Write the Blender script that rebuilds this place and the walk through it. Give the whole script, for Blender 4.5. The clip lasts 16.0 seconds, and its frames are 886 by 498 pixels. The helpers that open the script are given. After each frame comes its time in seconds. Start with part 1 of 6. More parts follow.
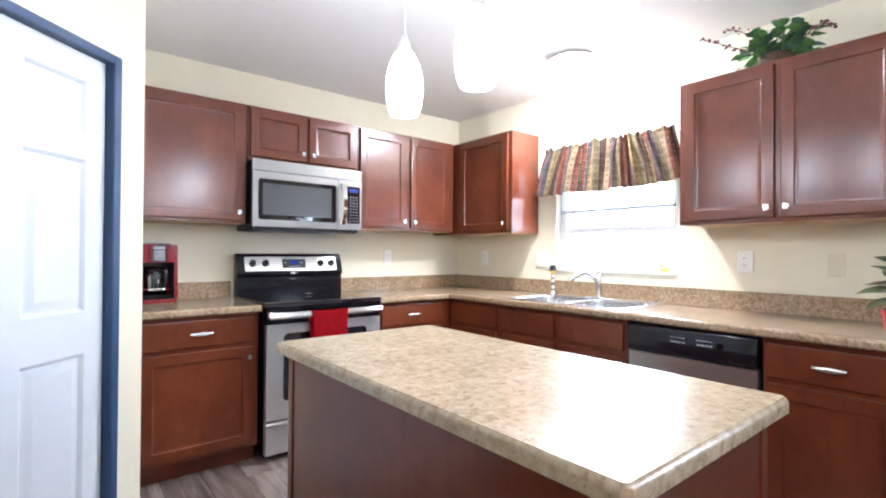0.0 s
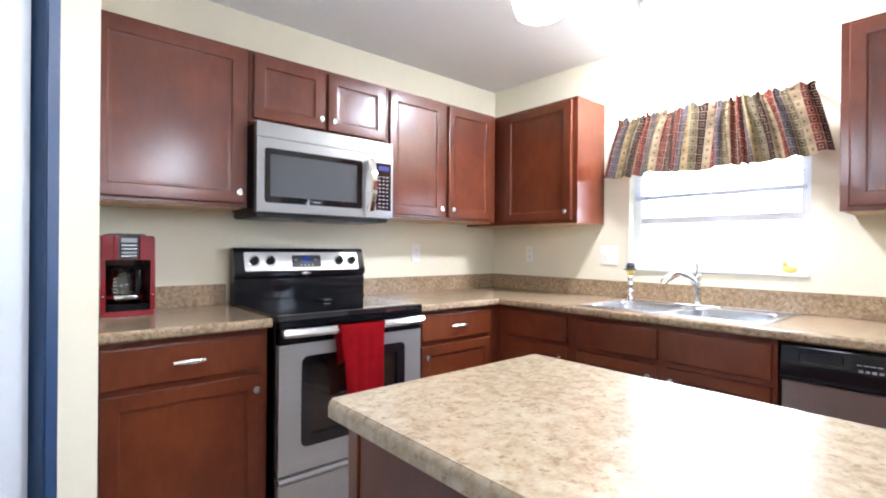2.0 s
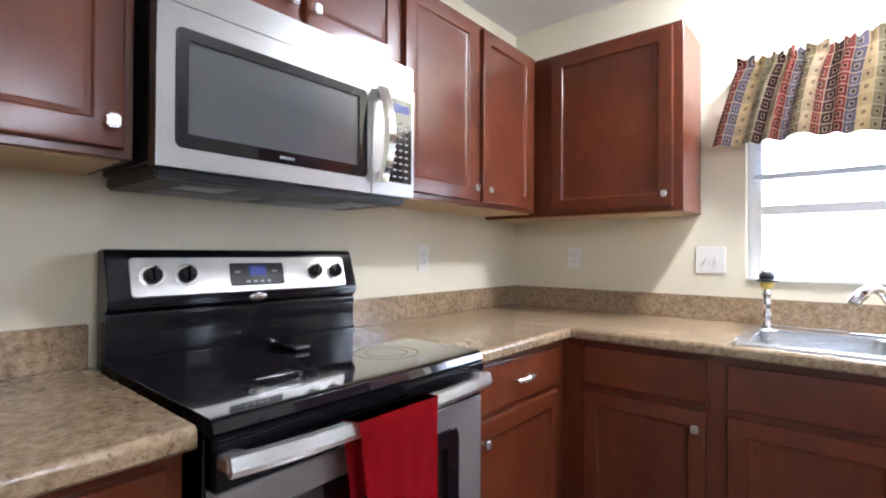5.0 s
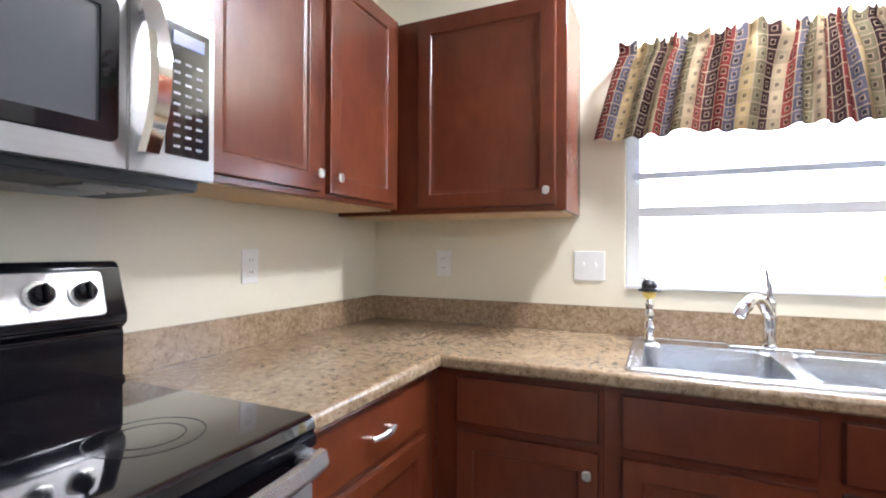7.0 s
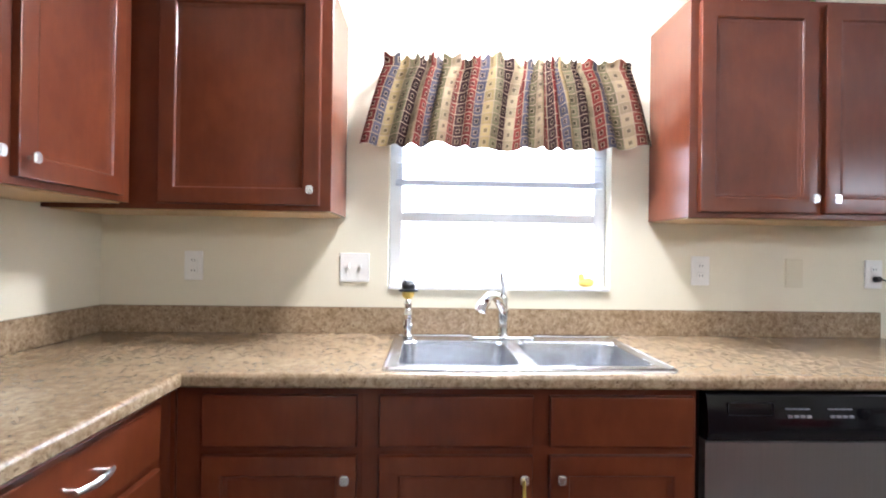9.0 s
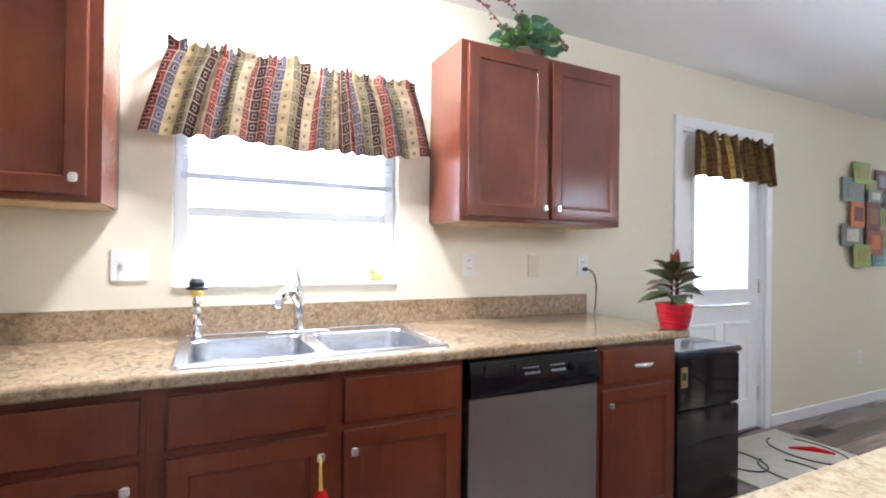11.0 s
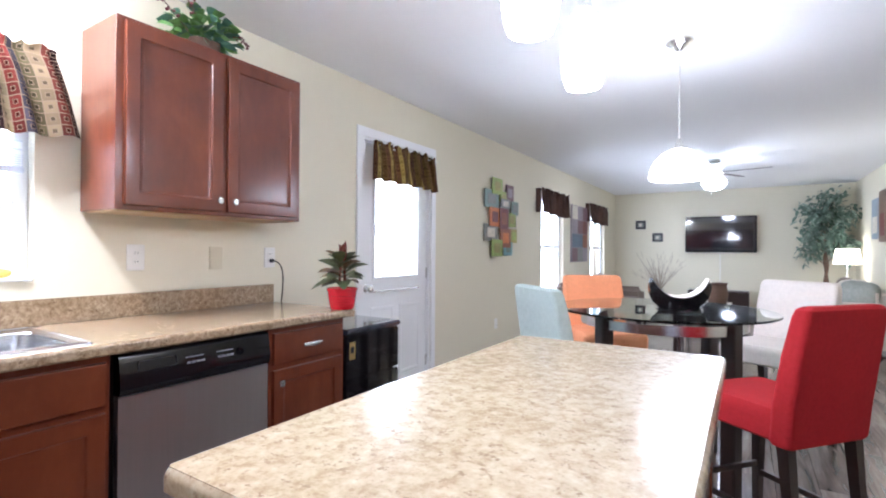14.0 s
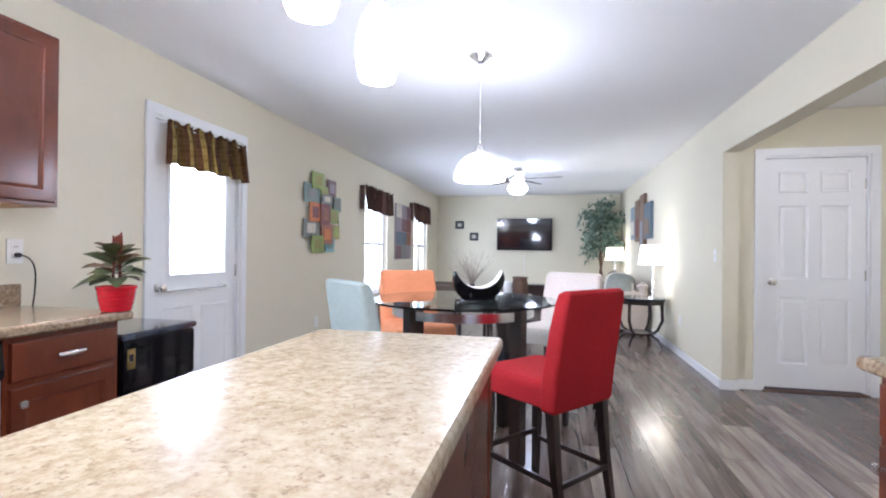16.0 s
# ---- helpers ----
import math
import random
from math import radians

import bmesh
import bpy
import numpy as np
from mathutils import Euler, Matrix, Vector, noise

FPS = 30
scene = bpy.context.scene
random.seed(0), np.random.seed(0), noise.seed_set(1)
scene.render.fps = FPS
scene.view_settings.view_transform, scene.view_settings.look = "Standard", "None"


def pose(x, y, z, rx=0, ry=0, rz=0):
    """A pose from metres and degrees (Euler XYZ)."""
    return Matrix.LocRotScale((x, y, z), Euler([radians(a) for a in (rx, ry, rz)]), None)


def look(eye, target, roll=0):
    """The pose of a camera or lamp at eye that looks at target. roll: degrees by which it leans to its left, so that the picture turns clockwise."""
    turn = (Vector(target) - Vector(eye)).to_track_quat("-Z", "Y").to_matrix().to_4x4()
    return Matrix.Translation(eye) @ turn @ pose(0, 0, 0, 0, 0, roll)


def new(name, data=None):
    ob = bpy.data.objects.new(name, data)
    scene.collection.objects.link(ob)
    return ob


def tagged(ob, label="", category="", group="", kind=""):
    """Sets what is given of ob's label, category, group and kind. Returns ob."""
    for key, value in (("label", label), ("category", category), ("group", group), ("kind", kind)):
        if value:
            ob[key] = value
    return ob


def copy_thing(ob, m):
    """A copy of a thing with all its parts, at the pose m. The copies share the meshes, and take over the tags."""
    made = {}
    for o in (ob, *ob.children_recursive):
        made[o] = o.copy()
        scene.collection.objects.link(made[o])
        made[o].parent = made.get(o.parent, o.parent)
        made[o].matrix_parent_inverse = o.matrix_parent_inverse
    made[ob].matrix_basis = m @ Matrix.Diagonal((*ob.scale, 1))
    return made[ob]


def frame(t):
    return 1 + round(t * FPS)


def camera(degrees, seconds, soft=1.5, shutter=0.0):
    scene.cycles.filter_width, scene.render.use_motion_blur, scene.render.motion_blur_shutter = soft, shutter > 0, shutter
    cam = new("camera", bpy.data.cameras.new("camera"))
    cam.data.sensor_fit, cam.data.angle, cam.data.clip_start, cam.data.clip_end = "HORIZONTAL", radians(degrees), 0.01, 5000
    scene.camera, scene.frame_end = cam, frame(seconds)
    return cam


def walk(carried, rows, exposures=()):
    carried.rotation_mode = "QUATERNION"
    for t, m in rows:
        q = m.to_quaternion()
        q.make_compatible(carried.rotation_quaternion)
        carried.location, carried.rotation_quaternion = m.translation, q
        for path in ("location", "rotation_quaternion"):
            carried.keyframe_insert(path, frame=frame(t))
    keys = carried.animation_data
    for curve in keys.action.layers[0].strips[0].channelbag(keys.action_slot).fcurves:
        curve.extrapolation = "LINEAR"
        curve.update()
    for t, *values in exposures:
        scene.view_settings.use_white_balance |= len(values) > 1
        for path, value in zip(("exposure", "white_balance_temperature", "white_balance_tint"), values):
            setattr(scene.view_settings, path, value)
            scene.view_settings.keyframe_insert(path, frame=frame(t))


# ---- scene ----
import collections

cam = camera(85.7, 16.0, soft=2.0)
PATH = [
    (0, (-2.95, -3.416, 1.212), (-1.692, -1.861, 1.229), 0.4),
    (0.5, (-2.91, -3.251, 1.216), (-1.651, -1.697, 1.224), 0.4),
    (1, (-2.859, -3.08, 1.213), (-1.603, -1.523, 1.217), 0.5),
    (1.5, (-2.847, -2.848, 1.208), (-1.562, -1.315, 1.209), 0.4),
    (2, (-2.805, -2.615, 1.205), (-1.495, -1.103, 1.204), 0.5),
    (2.5, (-2.741, -2.411, 1.193), (-1.42, -0.91, 1.202), 0.4),
    (3, (-2.693, -2.199, 1.213), (-1.343, -0.723, 1.211), 0.5),
    (5.5, (-2.278, -1.377, 1.193), (-0.697, -0.151, 1.207), 0.3),
    (6, (-2.172, -1.343, 1.211), (-0.532, -0.198, 1.213), 0.4),
    (6.5, (-2.055, -1.295, 1.223), (-0.329, -0.283, 1.226), 0.4),
    (7, (-1.983, -1.258, 1.229), (-0.161, -0.431, 1.236), 0.3),
    (7.5, (-1.944, -1.229, 1.231), (-0.035, -0.632, 1.242), 0.2),
    (8, (-1.956, -1.218, 1.25), (0.014, -0.878, 1.244), 0.4),
    (8.5, (-1.948, -1.249, 1.255), (0.048, -1.124, 1.247), 0.7),
    (9, (-1.938, -1.296, 1.245), (0.061, -1.359, 1.251), 0.8),
    (11.5, (-2.134, -1.256, 1.228), (-0.432, -2.306, 1.245), 0.6),
    (12, (-2.196, -1.277, 1.219), (-0.595, -2.475, 1.241), 0.3),
    (12.5, (-2.252, -1.265, 1.223), (-0.778, -2.617, 1.239), 0.2),
    (13, (-2.313, -1.287, 1.225), (-0.962, -2.762, 1.236), 0.6),
    (13.5, (-2.339, -1.294, 1.224), (-1.13, -2.887, 1.232), 0.5),
    (14, (-2.381, -1.314, 1.216), (-1.312, -3.004, 1.224), 0.4),
    (14.5, (-2.424, -1.336, 1.216), (-1.506, -3.113, 1.218), 0.4),
    (15, (-2.432, -1.336, 1.203), (-1.695, -3.196, 1.211), 0.5),
    (15.5, (-2.482, -1.356, 1.204), (-1.893, -3.268, 1.207), 0.7),
    (16, (-2.486, -1.37, 1.191), (-2.056, -3.323, 1.2), 0.6),
]
EXPOSURES = ((0.0, 1.2, 5530, 13), (3.0, 0.97, 5550, 13), (5.5, 0.69, 5550, 14), (7.0, 0.72, 5550, 14), (9.0, 0.88, 5550, 13), (11.5, 1.09, 5450, 14), (13.5, 1.12, 5400, 16), (16.0, 1.14, 5350, 17))
walk(cam, [(t, look(eye, target, roll)) for t, eye, target, roll in PATH], EXPOSURES)

# ---- world, sun and daylight ----
CEIL = 2.45
SIDE = -3.99          # the long wall opposite the windows
END = -12.05          # the wall with the television
world = bpy.data.worlds.new("world")
scene.world = world
world.use_nodes = True
sky = world.node_tree.nodes.new("ShaderNodeTexSky")
sky.sky_type, sky.sun_disc = "NISHITA", False
sky.sun_elevation, sky.sun_rotation = radians(55), radians(120)
world.node_tree.links.new(sky.outputs[0], world.node_tree.nodes["Background"].inputs[0])
world.node_tree.nodes["Background"].inputs[1].default_value = 0.12
sun = new("sun", bpy.data.lights.new("sun", "SUN"))
sun.data.energy, sun.data.angle, sun.data.color = 1.2, radians(10), (1.0, 0.97, 0.92)
sun.matrix_world = look((10, -2, 12), (0, 2, 0))


def window_light(name, y0, y1, z0, z1, watts):
    """Daylight that comes in through an opening of the window wall."""
    lamp = new(name, bpy.data.lights.new(name, "AREA"))
    lamp.data.shape, lamp.data.size, lamp.data.size_y = "RECTANGLE", abs(y1 - y0), z1 - z0
    lamp.data.energy, lamp.data.color = watts, (0.92, 0.96, 1.0)
    lamp.matrix_world = look((0.2, (y0 + y1) / 2, (z0 + z1) / 2), (-2, (y0 + y1) / 2, (z0 + z1) / 2))


window_light("kitchen_daylight", -1.16, -2.02, 1.12, 1.9, 15)
window_light("door_daylight", -4.16, -4.74, 1.04, 1.85, 8)
window_light("living_daylight", -7.68, -8.5, 0.62, 1.95, 16)
window_light("living_daylight", -10.15, -11.0, 0.62, 1.95, 16)
hall = new("hall_light", bpy.data.lights.new("hall_light", "POINT"))
hall.data.energy, hall.data.color, hall.data.shadow_soft_size = 10, (1.0, 0.93, 0.85), 0.12
hall.location = (-4.95, -4.3, 2.25)
GLOW_PENDANT, GLOW_DOME, GLOW_FLUSH, GLOW_FAN, GLOW_SHADE = 21.0, 15.0, 168.0, 37.0, 3.4


# ---- materials ----
def material(name, color, rough=0.5, metal=0.0, coat=0.0, bump=0.0, scale=30.0, vary=0.0, stretch=(1, 1, 1), spec=0.5, coat_rough=0.12):
    """A painted or solid surface: two scales of noise vary its colour, gloss and relief."""
    m = bpy.data.materials.new(name)
    m.use_nodes = True
    n, l = m.node_tree.nodes, m.node_tree.links
    b = n["Principled BSDF"]
    b.inputs["Metallic"].default_value, b.inputs["Roughness"].default_value = metal, rough
    b.inputs["Coat Weight"].default_value, b.inputs["Coat Roughness"].default_value = coat, coat_rough
    b.inputs["Specular IOR Level"].default_value = spec
    b.inputs["Base Color"].default_value = (*color, 1)
    co, mp = n.new("ShaderNodeTexCoord"), n.new("ShaderNodeMapping")
    mp.inputs["Scale"].default_value = stretch
    l.new(co.outputs["Object"], mp.inputs["Vector"])
    fine, wide = n.new("ShaderNodeTexNoise"), n.new("ShaderNodeTexNoise")
    fine.inputs["Scale"].default_value, fine.inputs["Detail"].default_value = scale, 5
    wide.inputs["Scale"].default_value, wide.inputs["Detail"].default_value = scale / 14, 3
    for t in (fine, wide):
        l.new(mp.outputs[0], t.inputs["Vector"])
    if vary:
        add = n.new("ShaderNodeMath")
        add.operation = "ADD"
        l.new(fine.outputs["Fac"], add.inputs[0]), l.new(wide.outputs["Fac"], add.inputs[1])
        ramp = n.new("ShaderNodeMapRange")
        ramp.inputs["From Min"].default_value, ramp.inputs["From Max"].default_value = 0.6, 1.4
        ramp.inputs["To Min"].default_value, ramp.inputs["To Max"].default_value = 1 - vary, 1 + vary
        l.new(add.outputs[0], ramp.inputs["Value"])
        mul = n.new("ShaderNodeVectorMath")
        mul.operation = "SCALE"
        mul.inputs[0].default_value = color
        l.new(ramp.outputs[0], mul.inputs["Scale"]), l.new(mul.outputs[0], b.inputs["Base Color"])
    gloss = n.new("ShaderNodeMapRange")
    gloss.inputs["To Min"].default_value, gloss.inputs["To Max"].default_value = max(rough - 0.06, 0.01), rough + 0.06
    l.new(wide.outputs["Fac"], gloss.inputs["Value"]), l.new(gloss.outputs[0], b.inputs["Roughness"])
    if bump:
        bp = n.new("ShaderNodeBump")
        bp.inputs["Strength"].default_value, bp.inputs["Distance"].default_value = bump, 0.002
        l.new(fine.outputs["Fac"], bp.inputs["Height"]), l.new(bp.outputs[0], b.inputs["Normal"])
    return m


def glowing(name, color, strength):
    m = bpy.data.materials.new(name)
    m.use_nodes = True
    b = m.node_tree.nodes["Principled BSDF"]
    b.inputs["Base Color"].default_value = (0.85, 0.85, 0.82, 1) if strength > 1 else (0.02, 0.03, 0.08, 1)
    b.inputs["Roughness"].default_value = 0.25
    b.inputs["Emission Color"].default_value, b.inputs["Emission Strength"].default_value = (*color, 1), strength
    return m


def glass(name, color=(1, 1, 1), rough=0.0):
    m = bpy.data.materials.new(name)
    m.use_nodes = True
    b = m.node_tree.nodes["Principled BSDF"]
    b.inputs["Base Color"].default_value = (*color, 1)
    b.inputs["Roughness"].default_value, b.inputs["Transmission Weight"].default_value, b.inputs["IOR"].default_value = rough, 1.0, 1.45
    return m


def ramped(m, fac, stops, target):
    """A colour ramp from fac to the input target."""
    n, l = m.node_tree.nodes, m.node_tree.links
    r = n.new("ShaderNodeValToRGB")
    while len(r.color_ramp.elements) < len(stops):
        r.color_ramp.elements.new(0.5)
    for e, (at, c) in zip(r.color_ramp.elements, stops):
        e.position, e.color = at, (*c, 1)
    l.new(fac, r.inputs[0])
    if target:
        l.new(r.outputs[0], target)
    return r


def cherry():
    """Stained cherry wood under a satin lacquer: soft blotches with a faint upright grain."""
    m = material("cherry_wood", (0.16, 0.03, 0.018), rough=0.5, coat=0.9, scale=30, bump=0.004, spec=0.15)
    n, l = m.node_tree.nodes, m.node_tree.links
    b = n["Principled BSDF"]
    co, info, off = n.new("ShaderNodeTexCoord"), n.new("ShaderNodeObjectInfo"), n.new("ShaderNodeVectorMath")
    off.operation = "SCALE"
    off.inputs[0].default_value = (7, 11, 5)
    l.new(info.outputs["Random"], off.inputs["Scale"])
    total = None
    for stretch, scale, detail, share in (((30, 30, 4.0), 1.4, 6, 0.16), ((2.4, 2.4, 1.8), 1.5, 4, 0.62), ((14, 14, 9), 1.5, 4, 0.22)):
        mp, no, mul = n.new("ShaderNodeMapping"), n.new("ShaderNodeTexNoise"), n.new("ShaderNodeMath")
        mp.inputs["Scale"].default_value = stretch
        l.new(off.outputs[0], mp.inputs["Location"])
        l.new(co.outputs["Object"], mp.inputs["Vector"]), l.new(mp.outputs[0], no.inputs["Vector"])
        no.inputs["Scale"].default_value, no.inputs["Detail"].default_value, no.inputs["Distortion"].default_value = scale, detail, 0.4
        mul.operation = "MULTIPLY_ADD"
        mul.inputs[1].default_value = share
        l.new(no.outputs["Fac"], mul.inputs[0])
        if total:
            l.new(total, mul.inputs[2])
        else:
            mul.inputs[2].default_value = 0.0
        total = mul.outputs[0]
    b.inputs["Coat Roughness"].default_value = 0.23
    ramped(m, total, [(0.34, (0.088, 0.0175, 0.0055)), (0.5, (0.116, 0.0248, 0.0076)), (0.66, (0.152, 0.0355, 0.0112))], b.inputs["Base Color"])
    return m


def laminate(name, stops, fleck, scale):
    """Stone-look laminate: clouded tan ground with small dark and light flecks."""
    m = material(name, (0.5, 0.4, 0.28), rough=0.24, coat=0.3, scale=60, bump=0.006)
    n, l = m.node_tree.nodes, m.node_tree.links
    b = n["Principled BSDF"]
    co = n.new("ShaderNodeTexCoord")

    def noise(size, detail, roughness, distortion, shift):
        mp, t = n.new("ShaderNodeMapping"), n.new("ShaderNodeTexNoise")
        mp.inputs["Location"].default_value = (shift, shift * 2, shift)
        l.new(co.outputs["Object"], mp.inputs["Vector"]), l.new(mp.outputs[0], t.inputs["Vector"])
        t.inputs["Scale"].default_value, t.inputs["Detail"].default_value = size, detail
        t.inputs["Roughness"].default_value, t.inputs["Distortion"].default_value = roughness, distortion
        return t.outputs["Fac"]

    def blend(a, k, c):
        q = n.new("ShaderNodeMath")
        q.operation, q.inputs[1].default_value = "MULTIPLY_ADD", k
        l.new(a, q.inputs[0])
        if c is None:
            q.inputs[2].default_value = 0.0
        else:
            l.new(c, q.inputs[2])
        return q.outputs[0]

    ground = blend(noise(scale, 5, 0.68, 0, 0), 0.6, blend(noise(scale * 2.6, 4, 0.6, 0, 1), 0.22, blend(noise(scale / 6, 2, 0.5, 0, 2), 0.18, None)))
    base = ramped(m, ground, stops, None)
    spots = n.new("ShaderNodeMapRange")
    spots.inputs["From Min"].default_value, spots.inputs["From Max"].default_value = 0.555, 0.66
    l.new(noise(scale * 1.6, 6, 0.7, 0, 5), spots.inputs["Value"])
    mix = n.new("ShaderNodeMix")
    mix.data_type = "RGBA"
    mix.inputs[7].default_value = (*fleck, 1)
    l.new(spots.outputs[0], mix.inputs[0]), l.new(base.outputs[0], mix.inputs[6]), l.new(mix.outputs[2], b.inputs["Base Color"])
    return m


def plank_wood():
    """Grey-brown laminate floor: a tone for each plank, with long grain."""
    m = material("floor_laminate", (0.2, 0.15, 0.12), rough=0.24, coat=0.15, scale=60, bump=0.03, stretch=(1, 0.1, 1))
    n, l = m.node_tree.nodes, m.node_tree.links
    b = n["Principled BSDF"]
    info, co, mp, no = n.new("ShaderNodeObjectInfo"), n.new("ShaderNodeTexCoord"), n.new("ShaderNodeMapping"), n.new("ShaderNodeTexNoise")
    mp.inputs["Scale"].default_value = (16, 1.6, 1)
    off = n.new("ShaderNodeVectorMath")
    off.operation = "SCALE"
    off.inputs[0].default_value = (37, 91, 13)
    l.new(info.outputs["Random"], off.inputs["Scale"]), l.new(off.outputs[0], mp.inputs["Location"])
    l.new(co.outputs["Object"], mp.inputs["Vector"]), l.new(mp.outputs[0], no.inputs["Vector"])
    no.inputs["Scale"].default_value, no.inputs["Detail"].default_value, no.inputs["Distortion"].default_value = 1.2, 6, 0.6
    add = n.new("ShaderNodeMath")
    add.operation, add.inputs[1].default_value = "MULTIPLY_ADD", 0.34
    l.new(info.outputs["Random"], add.inputs[0]), l.new(no.outputs["Fac"], add.inputs[2])
    ramped(m, add.outputs[0], [(0.38, (0.07, 0.048, 0.038)), (0.6, (0.135, 0.1, 0.085)), (0.78, (0.21, 0.165, 0.14)), (0.95, (0.29, 0.24, 0.2))], b.inputs["Base Color"])
    return m


def woven(name, palette, size, line=(0.42, 0.36, 0.26), core=0.5):
    """Printed cotton with columns of nested squares, each column in a colour of the palette; laid out by the cloth's UV in metres."""
    m = material(name, (0.3, 0.25, 0.2), rough=0.95, spec=0.05)
    n, l = m.node_tree.nodes, m.node_tree.links
    uv, sc = n.new("ShaderNodeUVMap"), n.new("ShaderNodeVectorMath")
    sc.operation = "SCALE"
    sc.inputs["Scale"].default_value = 1 / size
    l.new(uv.outputs[0], sc.inputs[0])
    fr, sub, ab = n.new("ShaderNodeVectorMath"), n.new("ShaderNodeVectorMath"), n.new("ShaderNodeVectorMath")
    fr.operation, sub.operation, ab.operation = "FRACTION", "SUBTRACT", "ABSOLUTE"
    sub.inputs[1].default_value = (0.5, 0.5, 0)
    cell, near = n.new("ShaderNodeSeparateXYZ"), n.new("ShaderNodeSeparateXYZ")
    l.new(sc.outputs[0], fr.inputs[0]), l.new(fr.outputs[0], sub.inputs[0]), l.new(sub.outputs[0], ab.inputs[0]), l.new(ab.outputs[0], near.inputs[0])
    l.new(sc.outputs[0], cell.inputs[0])

    def calc(how, a, b=None):
        q = n.new("ShaderNodeMath")
        q.operation = how
        for k, x in enumerate((a, b)):
            if x is None:
                continue
            if isinstance(x, (int, float)):
                q.inputs[k].default_value = x
            else:
                l.new(x, q.inputs[k])
        return q.outputs[0]

    column, row = calc("FLOOR", cell.outputs[0]), calc("FLOOR", cell.outputs[1])
    edge = calc("MAXIMUM", near.outputs[0], near.outputs[1])
    pick = calc("FRACT", calc("MULTIPLY", calc("ADD", column, 0.5), 1 / len(palette)))
    ramp = ramped(m, pick, [(k / len(palette), c) for k, c in enumerate(palette)], None)
    ramp.color_ramp.interpolation = "CONSTANT"
    tone = calc("ADD", calc("MULTIPLY", calc("FRACT", calc("MULTIPLY", calc("ADD", row, calc("MULTIPLY", column, 0.37)), 0.618)), 0.5), 0.75)
    shade = n.new("ShaderNodeVectorMath")
    shade.operation = "SCALE"
    l.new(ramp.outputs[0], shade.inputs[0]), l.new(tone, shade.inputs["Scale"])
    inner = n.new("ShaderNodeVectorMath")
    inner.operation = "SCALE"
    inner.inputs["Scale"].default_value = core
    l.new(shade.outputs[0], inner.inputs[0])

    def over(fac, a, b):
        q = n.new("ShaderNodeMix")
        q.data_type = "RGBA"
        l.new(fac, q.inputs[0]), l.new(a, q.inputs[6])
        if isinstance(b, tuple):
            q.inputs[7].default_value = (*b, 1)
        else:
            l.new(b, q.inputs[7])
        return q.outputs[2]

    ring = calc("MULTIPLY", calc("GREATER_THAN", edge, 0.15), calc("LESS_THAN", edge, 0.2))
    c = over(calc("LESS_THAN", edge, 0.15), shade.outputs[0], inner.outputs[0])
    c = over(ring, c, line)
    c = over(calc("GREATER_THAN", edge, 0.462), c, line)
    l.new(c, n["Principled BSDF"].inputs["Base Color"])
    return m


CHERRY = cherry()
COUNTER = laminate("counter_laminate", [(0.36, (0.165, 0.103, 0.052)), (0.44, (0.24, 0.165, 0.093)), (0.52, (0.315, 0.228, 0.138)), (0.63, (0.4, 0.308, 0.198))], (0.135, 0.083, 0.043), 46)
MAPLE = material("pale_maple", (0.5, 0.33, 0.16), rough=0.5, scale=30, vary=0.12, stretch=(1, 0.2, 1))
WALL = material("cream_paint", (0.69, 0.645, 0.505), rough=0.75, scale=260, bump=0.08, vary=0.015, spec=0.25)
CEILING = material("ceiling_paint", (0.84, 0.84, 0.83), rough=0.9, scale=200, bump=0.12, vary=0.01, spec=0.2)
WHITE = material("white_gloss_paint", (0.78, 0.78, 0.78), rough=0.35, scale=40, bump=0.02, vary=0.015)
# the pantry door's white, its colour lowered to offset the strong lamplight there
PANTRY_DIMMED = material("dimmed_white_paint", (0.57, 0.6, 0.64), rough=0.4, scale=30, bump=0.05, vary=0.02)
PLASTIC = material("white_plastic", (0.75, 0.74, 0.7), rough=0.35)
IVORY = material("ivory_plastic", (0.62, 0.57, 0.42), rough=0.4)
NAVY = material("navy_paint", (0.022, 0.055, 0.13), rough=0.4, vary=0.08)
STEEL_FRONT = material("bright_brushed_steel", (0.56, 0.555, 0.545), rough=0.42, metal=0.85, scale=160, vary=0.06, stretch=(0.02, 1, 1))
STEEL = material("brushed_steel", (0.35, 0.345, 0.335), rough=0.34, metal=0.97, scale=160, vary=0.05, stretch=(0.02, 1, 1))
SINK_STEEL = material("sink_steel", (0.6, 0.61, 0.63), rough=0.24, metal=1.0, scale=120, vary=0.04)
NICKEL = material("satin_nickel", (0.82, 0.81, 0.78), rough=0.24, metal=0.88)
CHROME = material("chrome", (0.8, 0.8, 0.8), rough=0.07, metal=1.0)
BLACK = material("black_enamel", (0.006, 0.006, 0.008), rough=0.1, coat=0.0, spec=0.35)
BLACK_MATT = material("black_plastic", (0.012, 0.012, 0.014), rough=0.45)
BLACK_GLASS = material("black_glass", (0.006, 0.006, 0.009), rough=0.08, coat=1.0, coat_rough=0.025)
MW_GLASS = material("mesh_window_glass", (0.085, 0.09, 0.095), rough=0.14, coat=0.8)
OVEN_GLASS = material("oven_window_glass", (0.02, 0.014, 0.01), rough=0.05, coat=1.0, coat_rough=0.03)
RED_PLASTIC = material("red_enamel", (0.17, 0.003, 0.007), rough=0.22, coat=0.4)
RED_POT = material("red_glaze", (0.5, 0.01, 0.02), rough=0.18, coat=0.5)
RED_CLOTH = material("red_terry", (0.42, 0.008, 0.014), rough=0.95, scale=420, bump=0.9, vary=0.2, spec=0.1)
